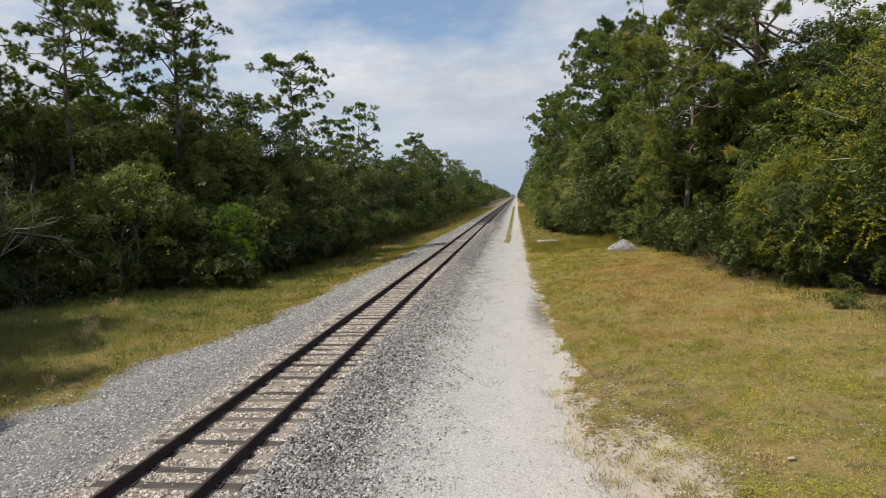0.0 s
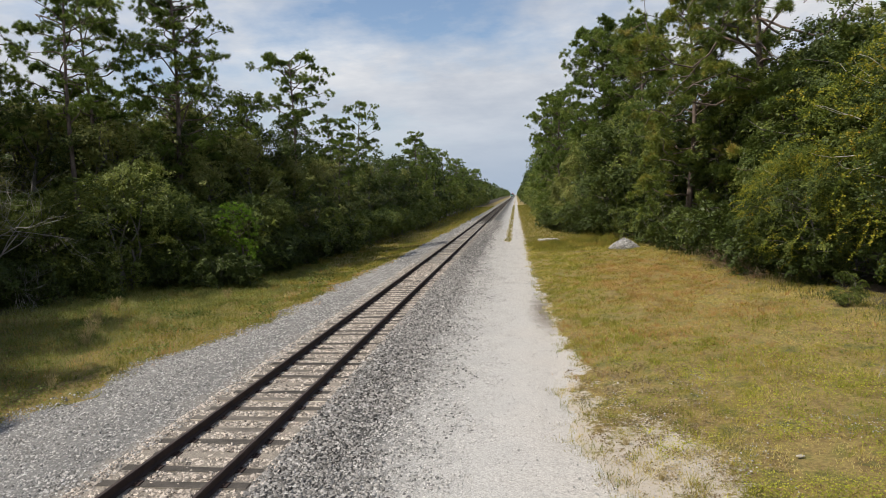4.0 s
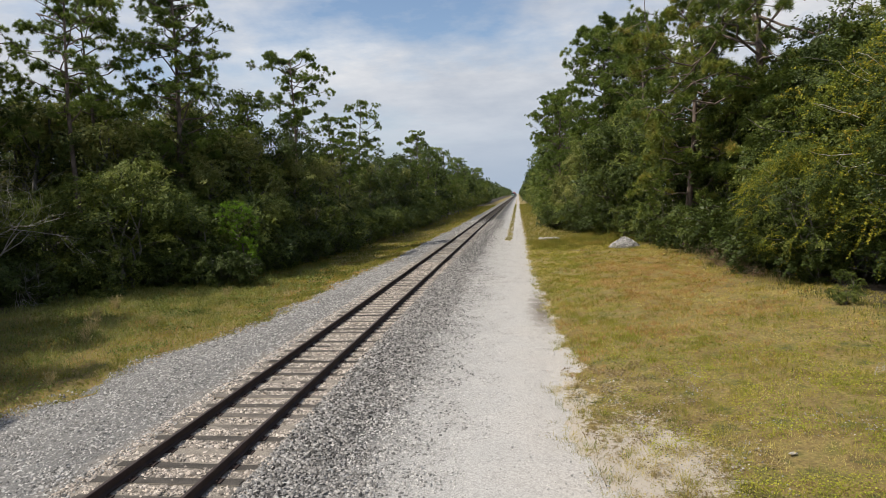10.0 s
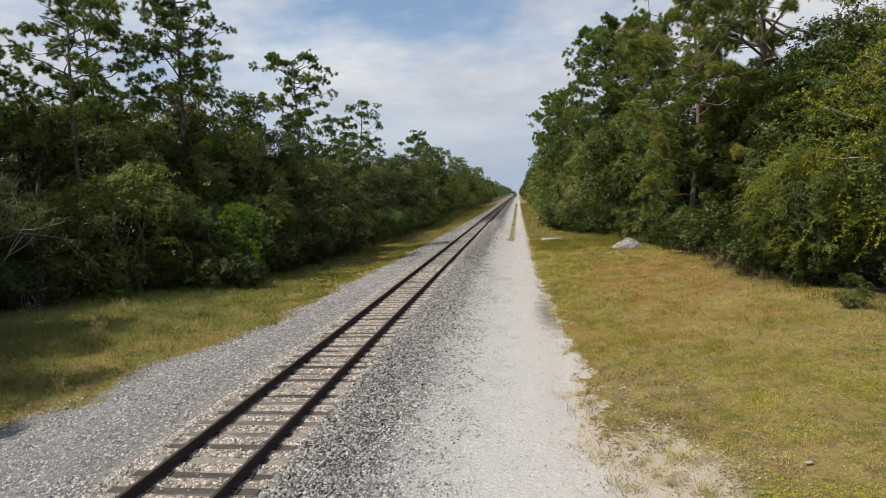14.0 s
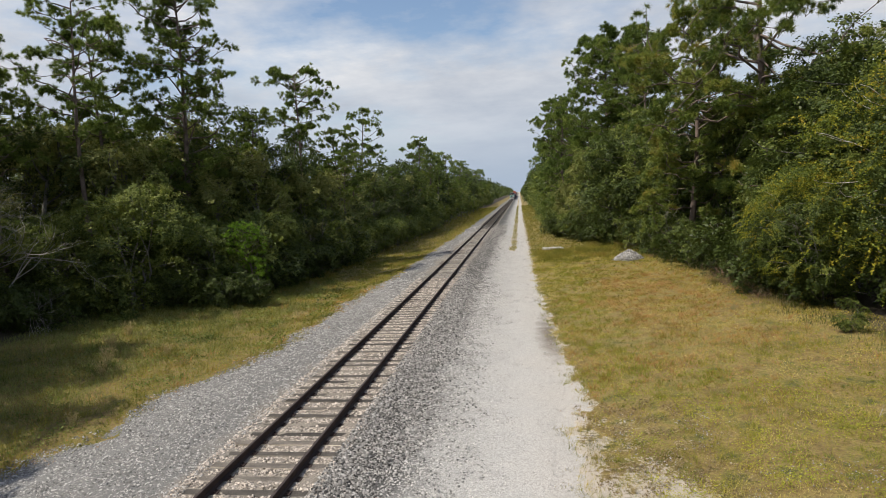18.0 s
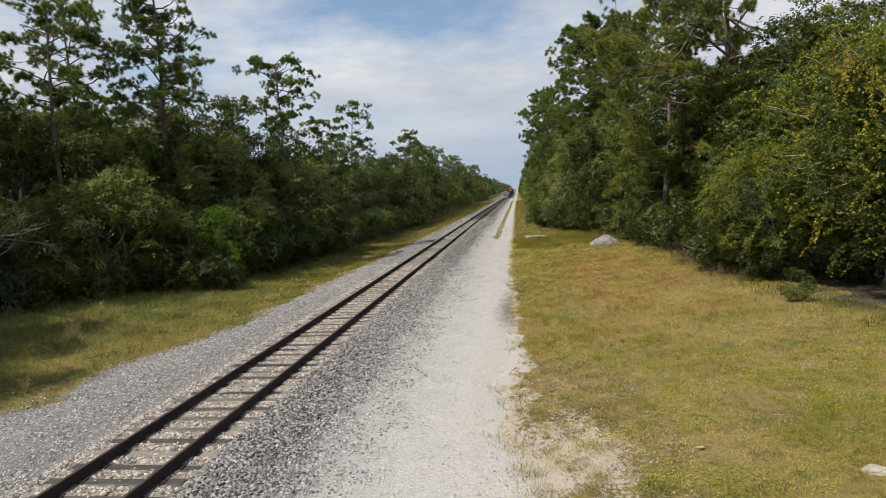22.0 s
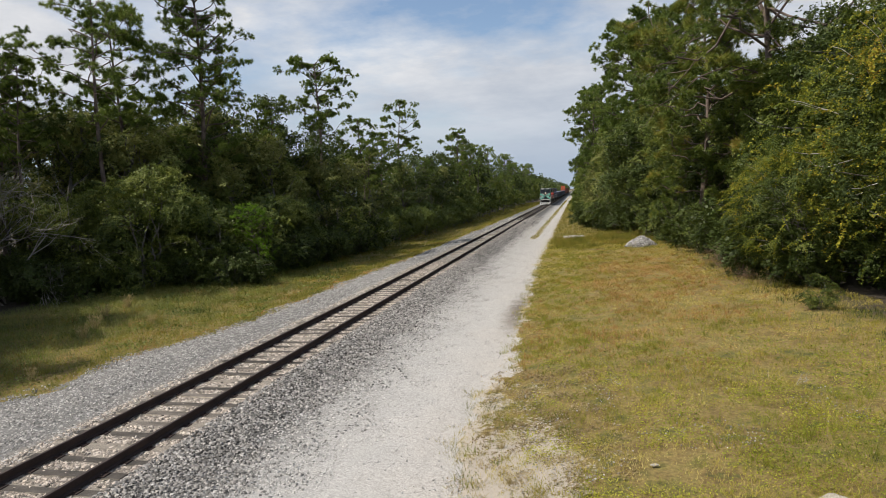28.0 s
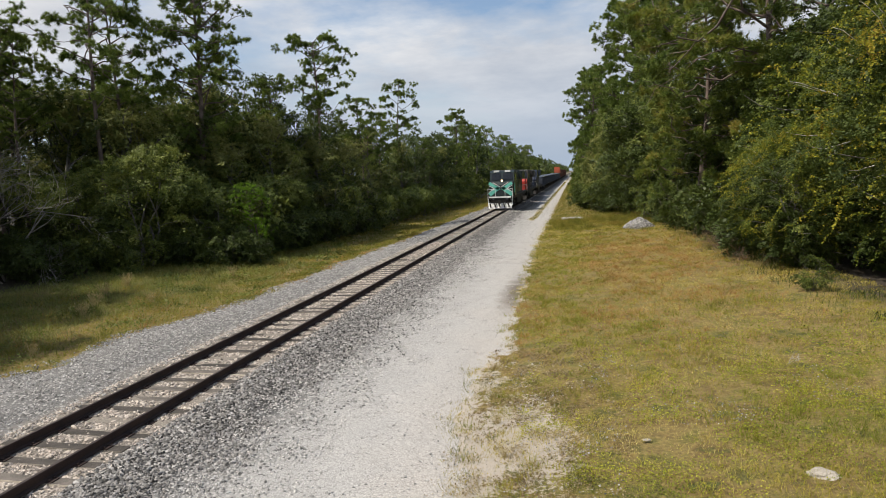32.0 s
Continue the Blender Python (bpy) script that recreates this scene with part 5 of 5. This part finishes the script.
    for x, y, s in ((-25.5, 42.0, 1.12), (-28.5, 45.0, 1.15), (-24.0, 47.5, 1.1), (-21.5, 50.0, 1.08), (-19.0, 54.0, 1.05), (-31, 48, 1.2), (-27, 52, 1.15), (-22.0, 44.5, 1.0), (-17.5, 47.0, 0.95), (-28, 40, 1.05), (-33, 43, 1.2), (-15.8, 53, 0.9), (-35, 37, 1.15), (-16.5, 59, 0.95), (-20.0, 47.0, 1.2), (-17.3, 51.5, 1.15), (-23.0, 51.0, 1.25), (-15.0, 56.5, 1.05)):
        put(back2 if y < 49 else back, x, y, s, 50 * y)
    for i in range(12):
        put(r.choice((back, back2)), r.uniform(-48, -30), r.uniform(22, 72), r.uniform(1.0, 1.2), r.uniform(0, 360))
    rows(-1, edge_left, 30, 330, 1.12)
    rows(1, edge_right, 22, 330, 1.25)


woods()


def small_growth():
    ob = bare_shrub("dead_shrub", 41, 12.5, "grey leafless shrub with fine bare twigs", 9, 4, GREYTWIG, girth=0.0045)
    ob.matrix_basis = pose(-23.6, 29.2, -0.4, 0, 8, 40)
    for x, y, h, a in ((9.86, 15.53, 0.55, 20), (11.72, 16.25, 0.35, 140), (13.7, 15.03, 0.6, 250)):
        ob = bare_shrub("dead_twig", 42 + int(a), h, "bleached dead forked twig lying in the grass", 2, 2, DEADWOOD, "twig", 1.3)
        ob.matrix_basis = pose(x, y, float(ground_z(x, y)), 0, 0, a)
    for k, (x, y, h) in enumerate(((16.3, 30.6, 2.0), (16.0, 32.2, 1.7), (16.2, 33.8, 2.1), (15.6, 31.2, 1.2), (15.8, 28.4, 1.3))):
        ob = bare_shrub("dead_weed", 80 + k, h, "brown leafless weed at the foot of the bushes", 7, 3, RUSTTWIG, "weed", 0.5, 0.006)
        ob.matrix_basis = pose(x, y, float(ground_z(x, y)), 0, 0, 70 * k)
    r = np.random.default_rng(61)
    for x, y, s in ((-10.5, 21.5, 0.7), (-11.6, 23.4, 0.8), (-9.6, 24.4, 0.6), (-13.0, 25.6, 0.8), (-7.8, 16.4, 0.5), (-14.0, 28.4, 0.8), (-9.8, 31.6, 0.7), (7.6, 11.9, 0.22), (7.1, 15.2, 0.25), (7.9, 10.4, 0.2), (8.6, 12.8, 0.2)):
        n = 90
        a = r.uniform(0, 6.28, n)
        d = unit(np.stack([np.cos(a) * 0.35, np.sin(a) * 0.35, np.ones(n)], -1) + r.normal(size=(n, 3)) * 0.12)
        ln = r.uniform(0.45, 0.95, n)[:, None] * s
        side = unit(np.cross(d, r.normal(size=(n, 3)))) * 0.012 * s
        foot = r.normal(size=(n, 3)) * [0.08, 0.08, 0] * s
        v = np.stack([foot - side, foot + side, foot + d * ln], 1).reshape(-1, 3)
        head = foot + d * ln * 0.95
        side2 = unit(np.cross(d, r.normal(size=(n, 3)))) * 0.03 * s
        v2 = np.stack([head - side2, head + side2, head + d * 0.16 * s + [0, 0, -0.02]], 1).reshape(-1, 3)
        me = mesh_of("seed_grass", np.concatenate([v, v2]), np.arange(6 * n).reshape(-1, 3), STRAW)
        ob = tagged(new("seed_grass", me), "clump of tall pale seeding grass", "grass clump", "seeding grass clumps")
        ob.matrix_basis = pose(x, y, float(ground_z(x, y)) - 0.02)


small_growth()


def lump(name, seed, sx, sy, sz, material, label, category, detail=3):
    """An uneven rounded lump that sits on the ground."""
    bm = bmesh.new()
    bmesh.ops.create_icosphere(bm, subdivisions=detail, radius=1.0)
    for v in bm.verts:
        k = 1 + 0.25 * noise.noise(v.co * 1.6 + Vector((seed, 0, 0))) + 0.10 * noise.noise(v.co * 4.5 + Vector((0, seed, 0)))
        v.co = Vector((v.co.x * sx * k, v.co.y * sy * k, max(v.co.z * sz * k, -0.08)))
    me = bpy.data.meshes.new(name)
    bm.to_mesh(me)
    bm.free()
    me.materials.append(material)
    return tagged(new(name, me), label, category)


PALE = surface("pale_limestone", [(0.3, (0.30, 0.265, 0.215)), (0.7, (0.43, 0.39, 0.33))], 3, 40, 0.9, 0.6, distance=0.02)
CONCRETE = surface("pale_concrete", [(0.3, (0.42, 0.40, 0.37)), (0.7, (0.55, 0.53, 0.50))], 2, 40, 0.9, 0.4)


def loose_stones():
    ob = lump("gravel_heap", 3, 1.0, 0.85, 0.42, STONE, "heap of pale grey gravel in the grass", "gravel pile", detail=4)
    ob.matrix_basis = pose(13.6, 47.8, float(ground_z(13.6, 47.8)))
    r = np.random.default_rng(71)
    n = 1500
    a, q = r.uniform(0, 6.28, n), r.uniform(0, 1.05, n) ** 0.5
    at = np.stack([1.08 * q * np.cos(a), 0.92 * q * np.sin(a), 0.52 * (1 - q) + 0.22 * np.sqrt(np.maximum(0, 1 - q * q)) + 0.02], -1)
    s = r.uniform(0.04, 0.11, n)
    base = np.array([[1, 0, 0], [0, 1, 0], [-1, 0, 0], [0, -1, 0], [0, 0, 1], [0, 0, -1]], float)
    v = at[:, None] + base[None] * s[:, None, None] * r.uniform(0.5, 1.2, (n, 6, 1)) + r.normal(size=(n, 6, 3)) * 0.012
    t = np.array([[0, 1, 4], [1, 2, 4], [2, 3, 4], [3, 0, 4], [1, 0, 5], [2, 1, 5], [3, 2, 5], [0, 3, 5]])
    part("loose_gravel", mesh_of("loose_gravel", v.reshape(-1, 3), (t[None] + (np.arange(n) * 6)[:, None, None]).reshape(-1, 3), STONE), None, ob)
    ob = lump("rock", 5, 0.21, 0.13, 0.10, PALE, "flat pale limestone rock in the weeds", "rock", detail=4)
    ob.matrix_basis = pose(12.57, 9.75, float(ground_z(12.57, 9.75)), 0, 0, -28)
    ob = lump("rock", 8, 0.07, 0.035, 0.022, PALE, "small flat white stone in the grass", "rock")
    ob.matrix_basis = pose(10.26, 10.94, float(ground_z(10.26, 10.94)) + 0.05, 0, 0, 10)
    slab = new("concrete_slab", bpy.data.meshes.new("concrete_slab"))
    bm = boxes((-0.95, 0.95, -0.8, 0.8, -0.1, 0.34), bevel=0.05)
    bmesh.ops.subdivide_edges(bm, edges=bm.edges, cuts=2, use_grid_fill=True)
    for v in bm.verts:
        v.co += Vector([0.03 * noise.noise(v.co * 3 + Vector((k, 0, 0))) for k in range(3)])
    bm.to_mesh(slab.data)
    bm.free()
    slab.data.materials.append(CONCRETE)
    tagged(slab, "weathered pale concrete slab in tall grass", "slab")
    slab.matrix_basis = pose(8.7, 62, float(ground_z(8.7, 62)) - 0.16, 0, 0, 8)


loose_stones()


def far_woods():
    """The woods far down the line, as clumps of foliage on both sides."""
    r = np.random.default_rng(21)
    for side, x0, name in ((-1, 10.5, "far_woods"), (1, 8.6, "far_woods")):
        n = 9000
        y = 310 + 1500 * r.uniform(0, 1, n) ** 1.8
        crown = 11 + 4 * wave(y, y * 0.3, 9.0, 1.0 + side) + r.normal(size=n) * 1.2
        z = crown * r.uniform(0.02, 1, n) ** 0.6
        x = side * (x0 + 1.5 * wave(y, y, 6.0, 2.0) + (z / 12) ** 2 * 2.0 + r.uniform(0, 9, n))
        me = leaves_mesh(name, np.stack([x, y, z], -1), 1.7, r, OAKLEAF, 0.3, 1.3)
        tagged(new(name, me), "dark-green woods far along the track", "woods", kind="stuff")


far_woods()

# ---- train ----
LOCO_GREEN = surface("dark_green_paint", [(0.3, (0.008, 0.016, 0.015)), (0.7, (0.014, 0.026, 0.024))], 1.5, 30, 0.45, 0.05, clear=0.15)
STRIPE = surface("mint_paint", [(0.3, (0.13, 0.50, 0.40)), (0.7, (0.17, 0.58, 0.47))], 2, 30, 0.45, 0.05)
WHITE = surface("white_paint", [(0.3, (0.72, 0.72, 0.70)), (0.7, (0.84, 0.84, 0.82))], 2, 30, 0.5, 0.05)
BLACK = surface("black_running_gear", [(0.3, (0.015, 0.014, 0.013)), (0.7, (0.04, 0.036, 0.032))], 3, 30, 0.8, 0.3)
RED = surface("red_paint", [(0.3, (0.36, 0.03, 0.022)), (0.7, (0.46, 0.05, 0.03))], 1.5, 30, 0.45, 0.05)
NAVY = surface("navy_paint", [(0.3, (0.012, 0.018, 0.04)), (0.7, (0.022, 0.032, 0.065))], 1.5, 30, 0.45, 0.05)
GREY = surface("grey_paint", [(0.3, (0.20, 0.21, 0.23)), (0.7, (0.28, 0.29, 0.31))], 1.5, 30, 0.6, 0.1)
STEELBLUE = surface("blue_grey_car_paint", [(0.3, (0.045, 0.055, 0.08)), (0.7, (0.085, 0.10, 0.135))], 0.8, 20, 0.6, 0.1)
ORANGE = surface("orange_red_container_paint", [(0.3, (0.42, 0.085, 0.04)), (0.7, (0.52, 0.12, 0.06))], 0.8, 20, 0.6, 0.1)
BROWN = surface("brown_red_car_paint", [(0.3, (0.10, 0.04, 0.028)), (0.7, (0.16, 0.06, 0.04))], 0.8, 20, 0.65, 0.1)
WINDOW = surface("dark_cab_glass", [(0.3, (0.01, 0.012, 0.014)), (0.7, (0.02, 0.022, 0.025))], 1, 10, 0.08, 0.0)
LAMP = glow("headlight_glow", (1.0, 0.70, 0.42), 3.0)


def bogie(parent, y, axles, step):
    half = step * (axles - 1) / 2
    for sx in (-1, 1):
        bm = prism(bmesh.new(), [(y - half - 0.75, 0.55), (y - half - 0.4, 0.36), (y + half + 0.4, 0.36), (y + half + 0.75, 0.55), (y + half + 0.6, 0.82), (y - half - 0.6, 0.82)], sx * 1.02, sx * 1.16)
        part("truck_frame", bm, BLACK, parent)
    for a in range(axles):
        yy = y + a * step - half
        for sx in (-1, 1):
            bm = rod(bmesh.new(), (sx * 0.69, yy, 0.5), (sx * 0.83, yy, 0.5), 0.5, 20)
            rod(bm, (sx * 0.83, yy, 0.5), (sx * 1.20, yy, 0.5), 0.13, 10)
            part("wheel", bm, BLACK, parent)


def slanted(bm, a, b, width, thick, y):
    """A flat bar on the nose from a to b, both (x, z), at depth y."""
    a, b = Vector((a[0], 0, a[1])), Vector((b[0], 0, b[1]))
    d = (b - a).normalized()
    s = Vector((-d.z, 0, d.x)) * width / 2
    vs = [bm.verts.new(p + Vector((0, yy, 0))) for yy in (y, y + thick) for p in (a - s, a + s, b + s, b - s)]
    for f in ((0, 1, 2, 3), (7, 6, 5, 4), (0, 4, 5, 1), (1, 5, 6, 2), (2, 6, 7, 3), (3, 7, 4, 0)):
        bm.faces.new([vs[k] for k in f])
    bmesh.ops.recalc_face_normals(bm, faces=bm.faces)
    return bm


def locomotive(label, body, nose, roof, lead):
    """Front at y = 0, the rest behind it along +y; z = 0 on the rail."""
    ob = thing("locomotive", Matrix.Identity(4), label, "locomotive", "locomotives of the train")
    part("underframe", boxes((-1.5, 1.5, 0.6, 22.0, 1.2, 1.56), bevel=0.04), BLACK, ob)
    part("fuel_tank", prism(bmesh.new(), [(8.2, 0.5), (8.5, 0.34), (14.1, 0.34), (14.4, 0.5), (14.4, 1.2), (8.2, 1.2)], -1.4, 1.4), BLACK, ob)
    bm = prism(bmesh.new(), [(1.35, 1.56), (3.1, 1.56), (3.1, 3.3), (1.75, 3.3), (1.42, 2.9)], -1.42, 1.42)
    bmesh.ops.bevel(bm, geom=[e for e in bm.edges if abs(e.verts[0].co.x - e.verts[1].co.x) < 0.01 and e.verts[0].co.y < 1.8 and e.verts[1].co.y < 1.8], offset=0.28, segments=3, affect="EDGES")
    part("nose", bm, nose, ob)
    bm = prism(bmesh.new(), [(3.1, 1.56), (6.2, 1.56), (6.2, 4.5), (5.9, 4.66), (3.7, 4.66), (3.25, 4.45), (2.95, 3.3)], -1.53, 1.53)
    part("cab", bm, body, ob)
    hood = part("hood", boxes((-0.95, 0.95, 6.2, 21.4, 1.56, 4.3), bevel=0.06), body, ob)
    for k in range(9):
        for sx in (-1, 1):
            part("door_panel", boxes((sx * 0.952, sx * 0.975, 6.7 + k * 1.05, 7.6 + k * 1.05, 1.75, 3.7), bevel=0.008), body, hood)
    part("radiator", boxes((-1.42, 1.42, 15.8, 21.0, 3.45, 4.62), bevel=0.08), body, ob)
    part("roof", boxes((-0.85, 0.85, 6.25, 15.5, 4.302, 4.55), bevel=0.06), roof, ob)
    for k in range(3):
        part("fan", rod(bmesh.new(), (0, 16.7 + 1.6 * k, 4.6), (0, 16.7 + 1.6 * k, 4.76), 0.68, 20), roof, ob)
    part("cab_roof", boxes((-1.35, 1.35, 3.75, 6.1, 4.662, 4.74), bevel=0.03), roof, ob)
    for sx in (-1, 1):
        bm = prism(bmesh.new(), [(2.965, 3.55), (3.215, 4.32), (3.19, 4.33), (2.94, 3.55)], sx * 0.16, sx * 1.32)
        part("windshield", bm, WINDOW, ob)
        part("side_window", boxes((sx * 1.515, sx * 1.545, 4.0, 5.6, 3.4, 4.15), bevel=0.006), WINDOW, ob)
        part("number_board", boxes((sx * 0.35, sx * 1.05, 3.15, 3.3, 4.47, 4.70), bevel=0.02), WHITE if lead else GREY, ob)
        bm = rod(bmesh.new(), (sx * 1.5, 0.75, 1.56), (sx * 1.5, 0.75, 2.5), 0.03, 8)
        rod(bm, (sx * 1.5, 0.75, 2.5), (sx * 0.6, 0.72, 2.35), 0.03, 8)
        rod(bm, (sx * 1.5, 0.75, 1.1), (sx * 1.5, 0.75, 1.56), 0.03, 8)
        rod(bm, (sx * 0.6, 0.72, 2.35), (sx * 0.6, 0.72, 1.56), 0.03, 8)
        part("handrail", bm, WHITE, ob)
        bm = bmesh.new()
        for k in range(9):
            rod(bm, (sx * 1.47, 6.6 + 1.75 * k, 1.56), (sx * 1.47, 6.6 + 1.75 * k, 2.55), 0.022, 6)
        rod(bm, (sx * 1.47, 6.6, 2.55), (sx * 1.47, 20.6, 2.55), 0.022, 6)
        part("side_rail", bm, GREY, ob)
        part("step_well", boxes((sx * 1.15, sx * 1.52, 0.62, 1.1, 0.45, 1.5), bevel=0.02), WHITE if lead else BLACK, ob)
        part("ditch_light", rod(bmesh.new(), (sx * 0.85, 0.55, 1.28), (sx * 0.85, 0.72, 1.28), 0.12, 14), GREY, ob)
    if lead:
        for sx in (-1, 1):
            for a, b, w, m, nm in (((1.40, 3.18), (0.20, 2.40), 0.36, STRIPE, "stripe"), ((0.20, 2.60), (1.40, 1.72), 0.44, STRIPE, "stripe"),
                                   ((1.42, 2.86), (0.70, 2.44), 0.07, WHITE, "pinstripe"), ((0.75, 2.52), (1.42, 2.06), 0.07, WHITE, "pinstripe"), ((0.95, 3.24), (0.05, 2.66), 0.06, WHITE, "pinstripe")):
                part(nm, slanted(bmesh.new(), (sx * a[0], a[1]), (sx * b[0], b[1]), w, 0.05, 1.335 if nm == "stripe" else 1.325), m, ob)
            part("cab_stripe", boxes((sx * 1.50, sx * 1.542, 3.0, 3.9, 1.9, 3.1), bevel=0.01), STRIPE, ob)
    part("anticlimber", boxes((-1.35, 1.35, 0.42, 0.75, 1.36, 1.54), bevel=0.03), WHITE if lead else BLACK, ob)
    part("end_plate", boxes((-1.45, 1.45, 0.62, 0.72, 0.75, 1.4), bevel=0.02), BLACK, ob)
    bm = rod(bmesh.new(), (0, -0.05, 0.88), (0, 0.62, 0.88), 0.14, 10)
    box(bm, -0.22, 0.22, -0.12, 0.22, 0.70, 1.06, bevel=0.05)
    part("coupler", bm, BLACK, ob)
    for sx in (-1, 1):
        for k in range(3):
            part("brake_hose", rod(bmesh.new(), (sx * (0.4 + 0.22 * k), 0.58, 1.15), (sx * (0.46 + 0.2 * k), 0.42, 0.55), 0.035, 6), BLACK, ob)
    bm = prism(bmesh.new(), [(0.22, 0.10), (0.30, 0.10), (0.62, 0.80), (0.54, 0.80)], -1.42, 1.42)
    for v in bm.verts:
        v.co.y += abs(v.co.x) * 0.12
    part("plow", bm, WHITE if lead else BLACK, ob)
    if lead:
        bm = bmesh.new()
        for k in range(5):
            x = -1.12 + 0.56 * k
            slanted(bm, (x - 0.10, 0.72), (x, 0.22), 0.16, 0.03, 0.34)
        part("plow_stripe", bm, BLACK, ob)
    part("headlight", rod(bmesh.new(), (0, 2.78, 3.42), (0, 3.05, 3.42), 0.12, 18), LAMP if lead else GREY, ob)
    part("headlight_housing", boxes((-0.3, 0.3, 2.82, 3.1, 3.18, 3.66), bevel=0.05), body, ob)
    bogie(ob, 5.2, 3, 1.7)
    bogie(ob, 17.4, 3, 1.7)
    return ob


def gondola(label, paint, height, length, group, top, category="freight car"):
    ob = thing("freight_car", Matrix.Identity(4), label, category, group)
    part("body", boxes((-1.45, 1.45, 0.5, length - 0.5, 1.1, height), bevel=0.03), paint, ob)
    part("sill", boxes((-1.5, 1.5, 0.4, length - 0.4, 0.95, 1.3), bevel=0.02), BLACK, ob)
    for sx in (-1, 1):
        part("top_rail", boxes((sx * 1.42, sx * 1.60, 0.45, length - 0.45, height - 0.12, height + 0.05), bevel=0.02), top, ob)
    n = int(length / 1.5)
    for i in range(n + 1):
        y = 0.6 + (length - 1.2) * i / n
        for sx in (-1, 1):
            part("rib", boxes((sx * 1.44, sx * 1.58, y - 0.07, y + 0.07, 1.1, height - 0.12)), paint, ob)
    part("coupler", rod(bmesh.new(), (0, -0.2, 0.88), (0, 0.6, 0.88), 0.13, 8), BLACK, ob)
    bogie(ob, 2.2, 2, 1.75)
    bogie(ob, length - 2.2, 2, 1.75)
    return ob


def stack_car(label, paint, paint2, length, group):
    """A well car with two containers, one on the other."""
    ob = thing("container_car", Matrix.Identity(4), label, "container car", group)
    part("well", boxes((-1.5, 1.5, 0.4, length - 0.4, 0.55, 1.35), bevel=0.05), BLACK, ob)
    for k, (z0, z1, m) in enumerate(((0.9, 3.45, paint2), (3.47, 6.05, paint))):
        c = part("container", boxes((-1.22, 1.22, 2.2, length - 2.2, z0, z1), bevel=0.03), m, ob)
        for i in range(int((length - 4.4) / 0.6)):
            for sx in (-1, 1):
                part("corrugation", boxes((sx * 1.221, sx * 1.25, 2.4 + 0.6 * i, 2.7 + 0.6 * i, z0 + 0.15, z1 - 0.15)), m, c)
        for sx in (-1, 1):
            part("door", boxes((sx * 0.03, sx * 1.15, 2.16, 2.2, z0 + 0.1, z1 - 0.1), bevel=0.008), m, c)
    bogie(ob, 1.6, 2, 1.75)
    bogie(ob, length - 1.6, 2, 1.75)
    return ob


def train():
    cars = [(locomotive("dark-green diesel locomotive with mint stripes and white plow", LOCO_GREEN, LOCO_GREEN, GREY, True), 0.0),
            (locomotive("diesel locomotive with a red nose and dark hood", BLACK, RED, GREY, False), 22.9),
            (locomotive("dark navy diesel locomotive", NAVY, NAVY, NAVY, False), 45.8)]
    y = 69.0
    low = gondola("blue-grey ribbed gondola car", STEELBLUE, 3.15, 15.5, "gondola cars of the train", GREY)
    cars.append((low, y))
    for i in range(9):
        y += 15.9
        cars.append((copy_thing(low, pose(0, 0, 0)), y))
    y += 15.9
    high = stack_car("well car with orange-red containers stacked two high", ORANGE, ORANGE, 17, "container cars of the train")
    cars.append((high, y))
    y += 17.4
    brown = gondola("brown-red steel freight car with vertical ribs", BROWN, 4.8, 17, "brown freight cars of the train", BROWN)
    cars.append((brown, y))
    for i in range(8):
        y += 17.4
        cars.append((copy_thing(brown, pose(0, 0, 0)), y))
    return cars


CARS = train()
FRONT, SPEED = 75.6, 26.7

ties()


def motions():
    times = [0, 0.1, 0.3] + [float(t) for t in range(1, 32)] + [31.7, 31.9, 32.0]
    for ob, behind in CARS:
        walk(ob, [(t, pose(0, FRONT + behind + (32.0 - t) * SPEED, 0.40)) for t in times])


motions()
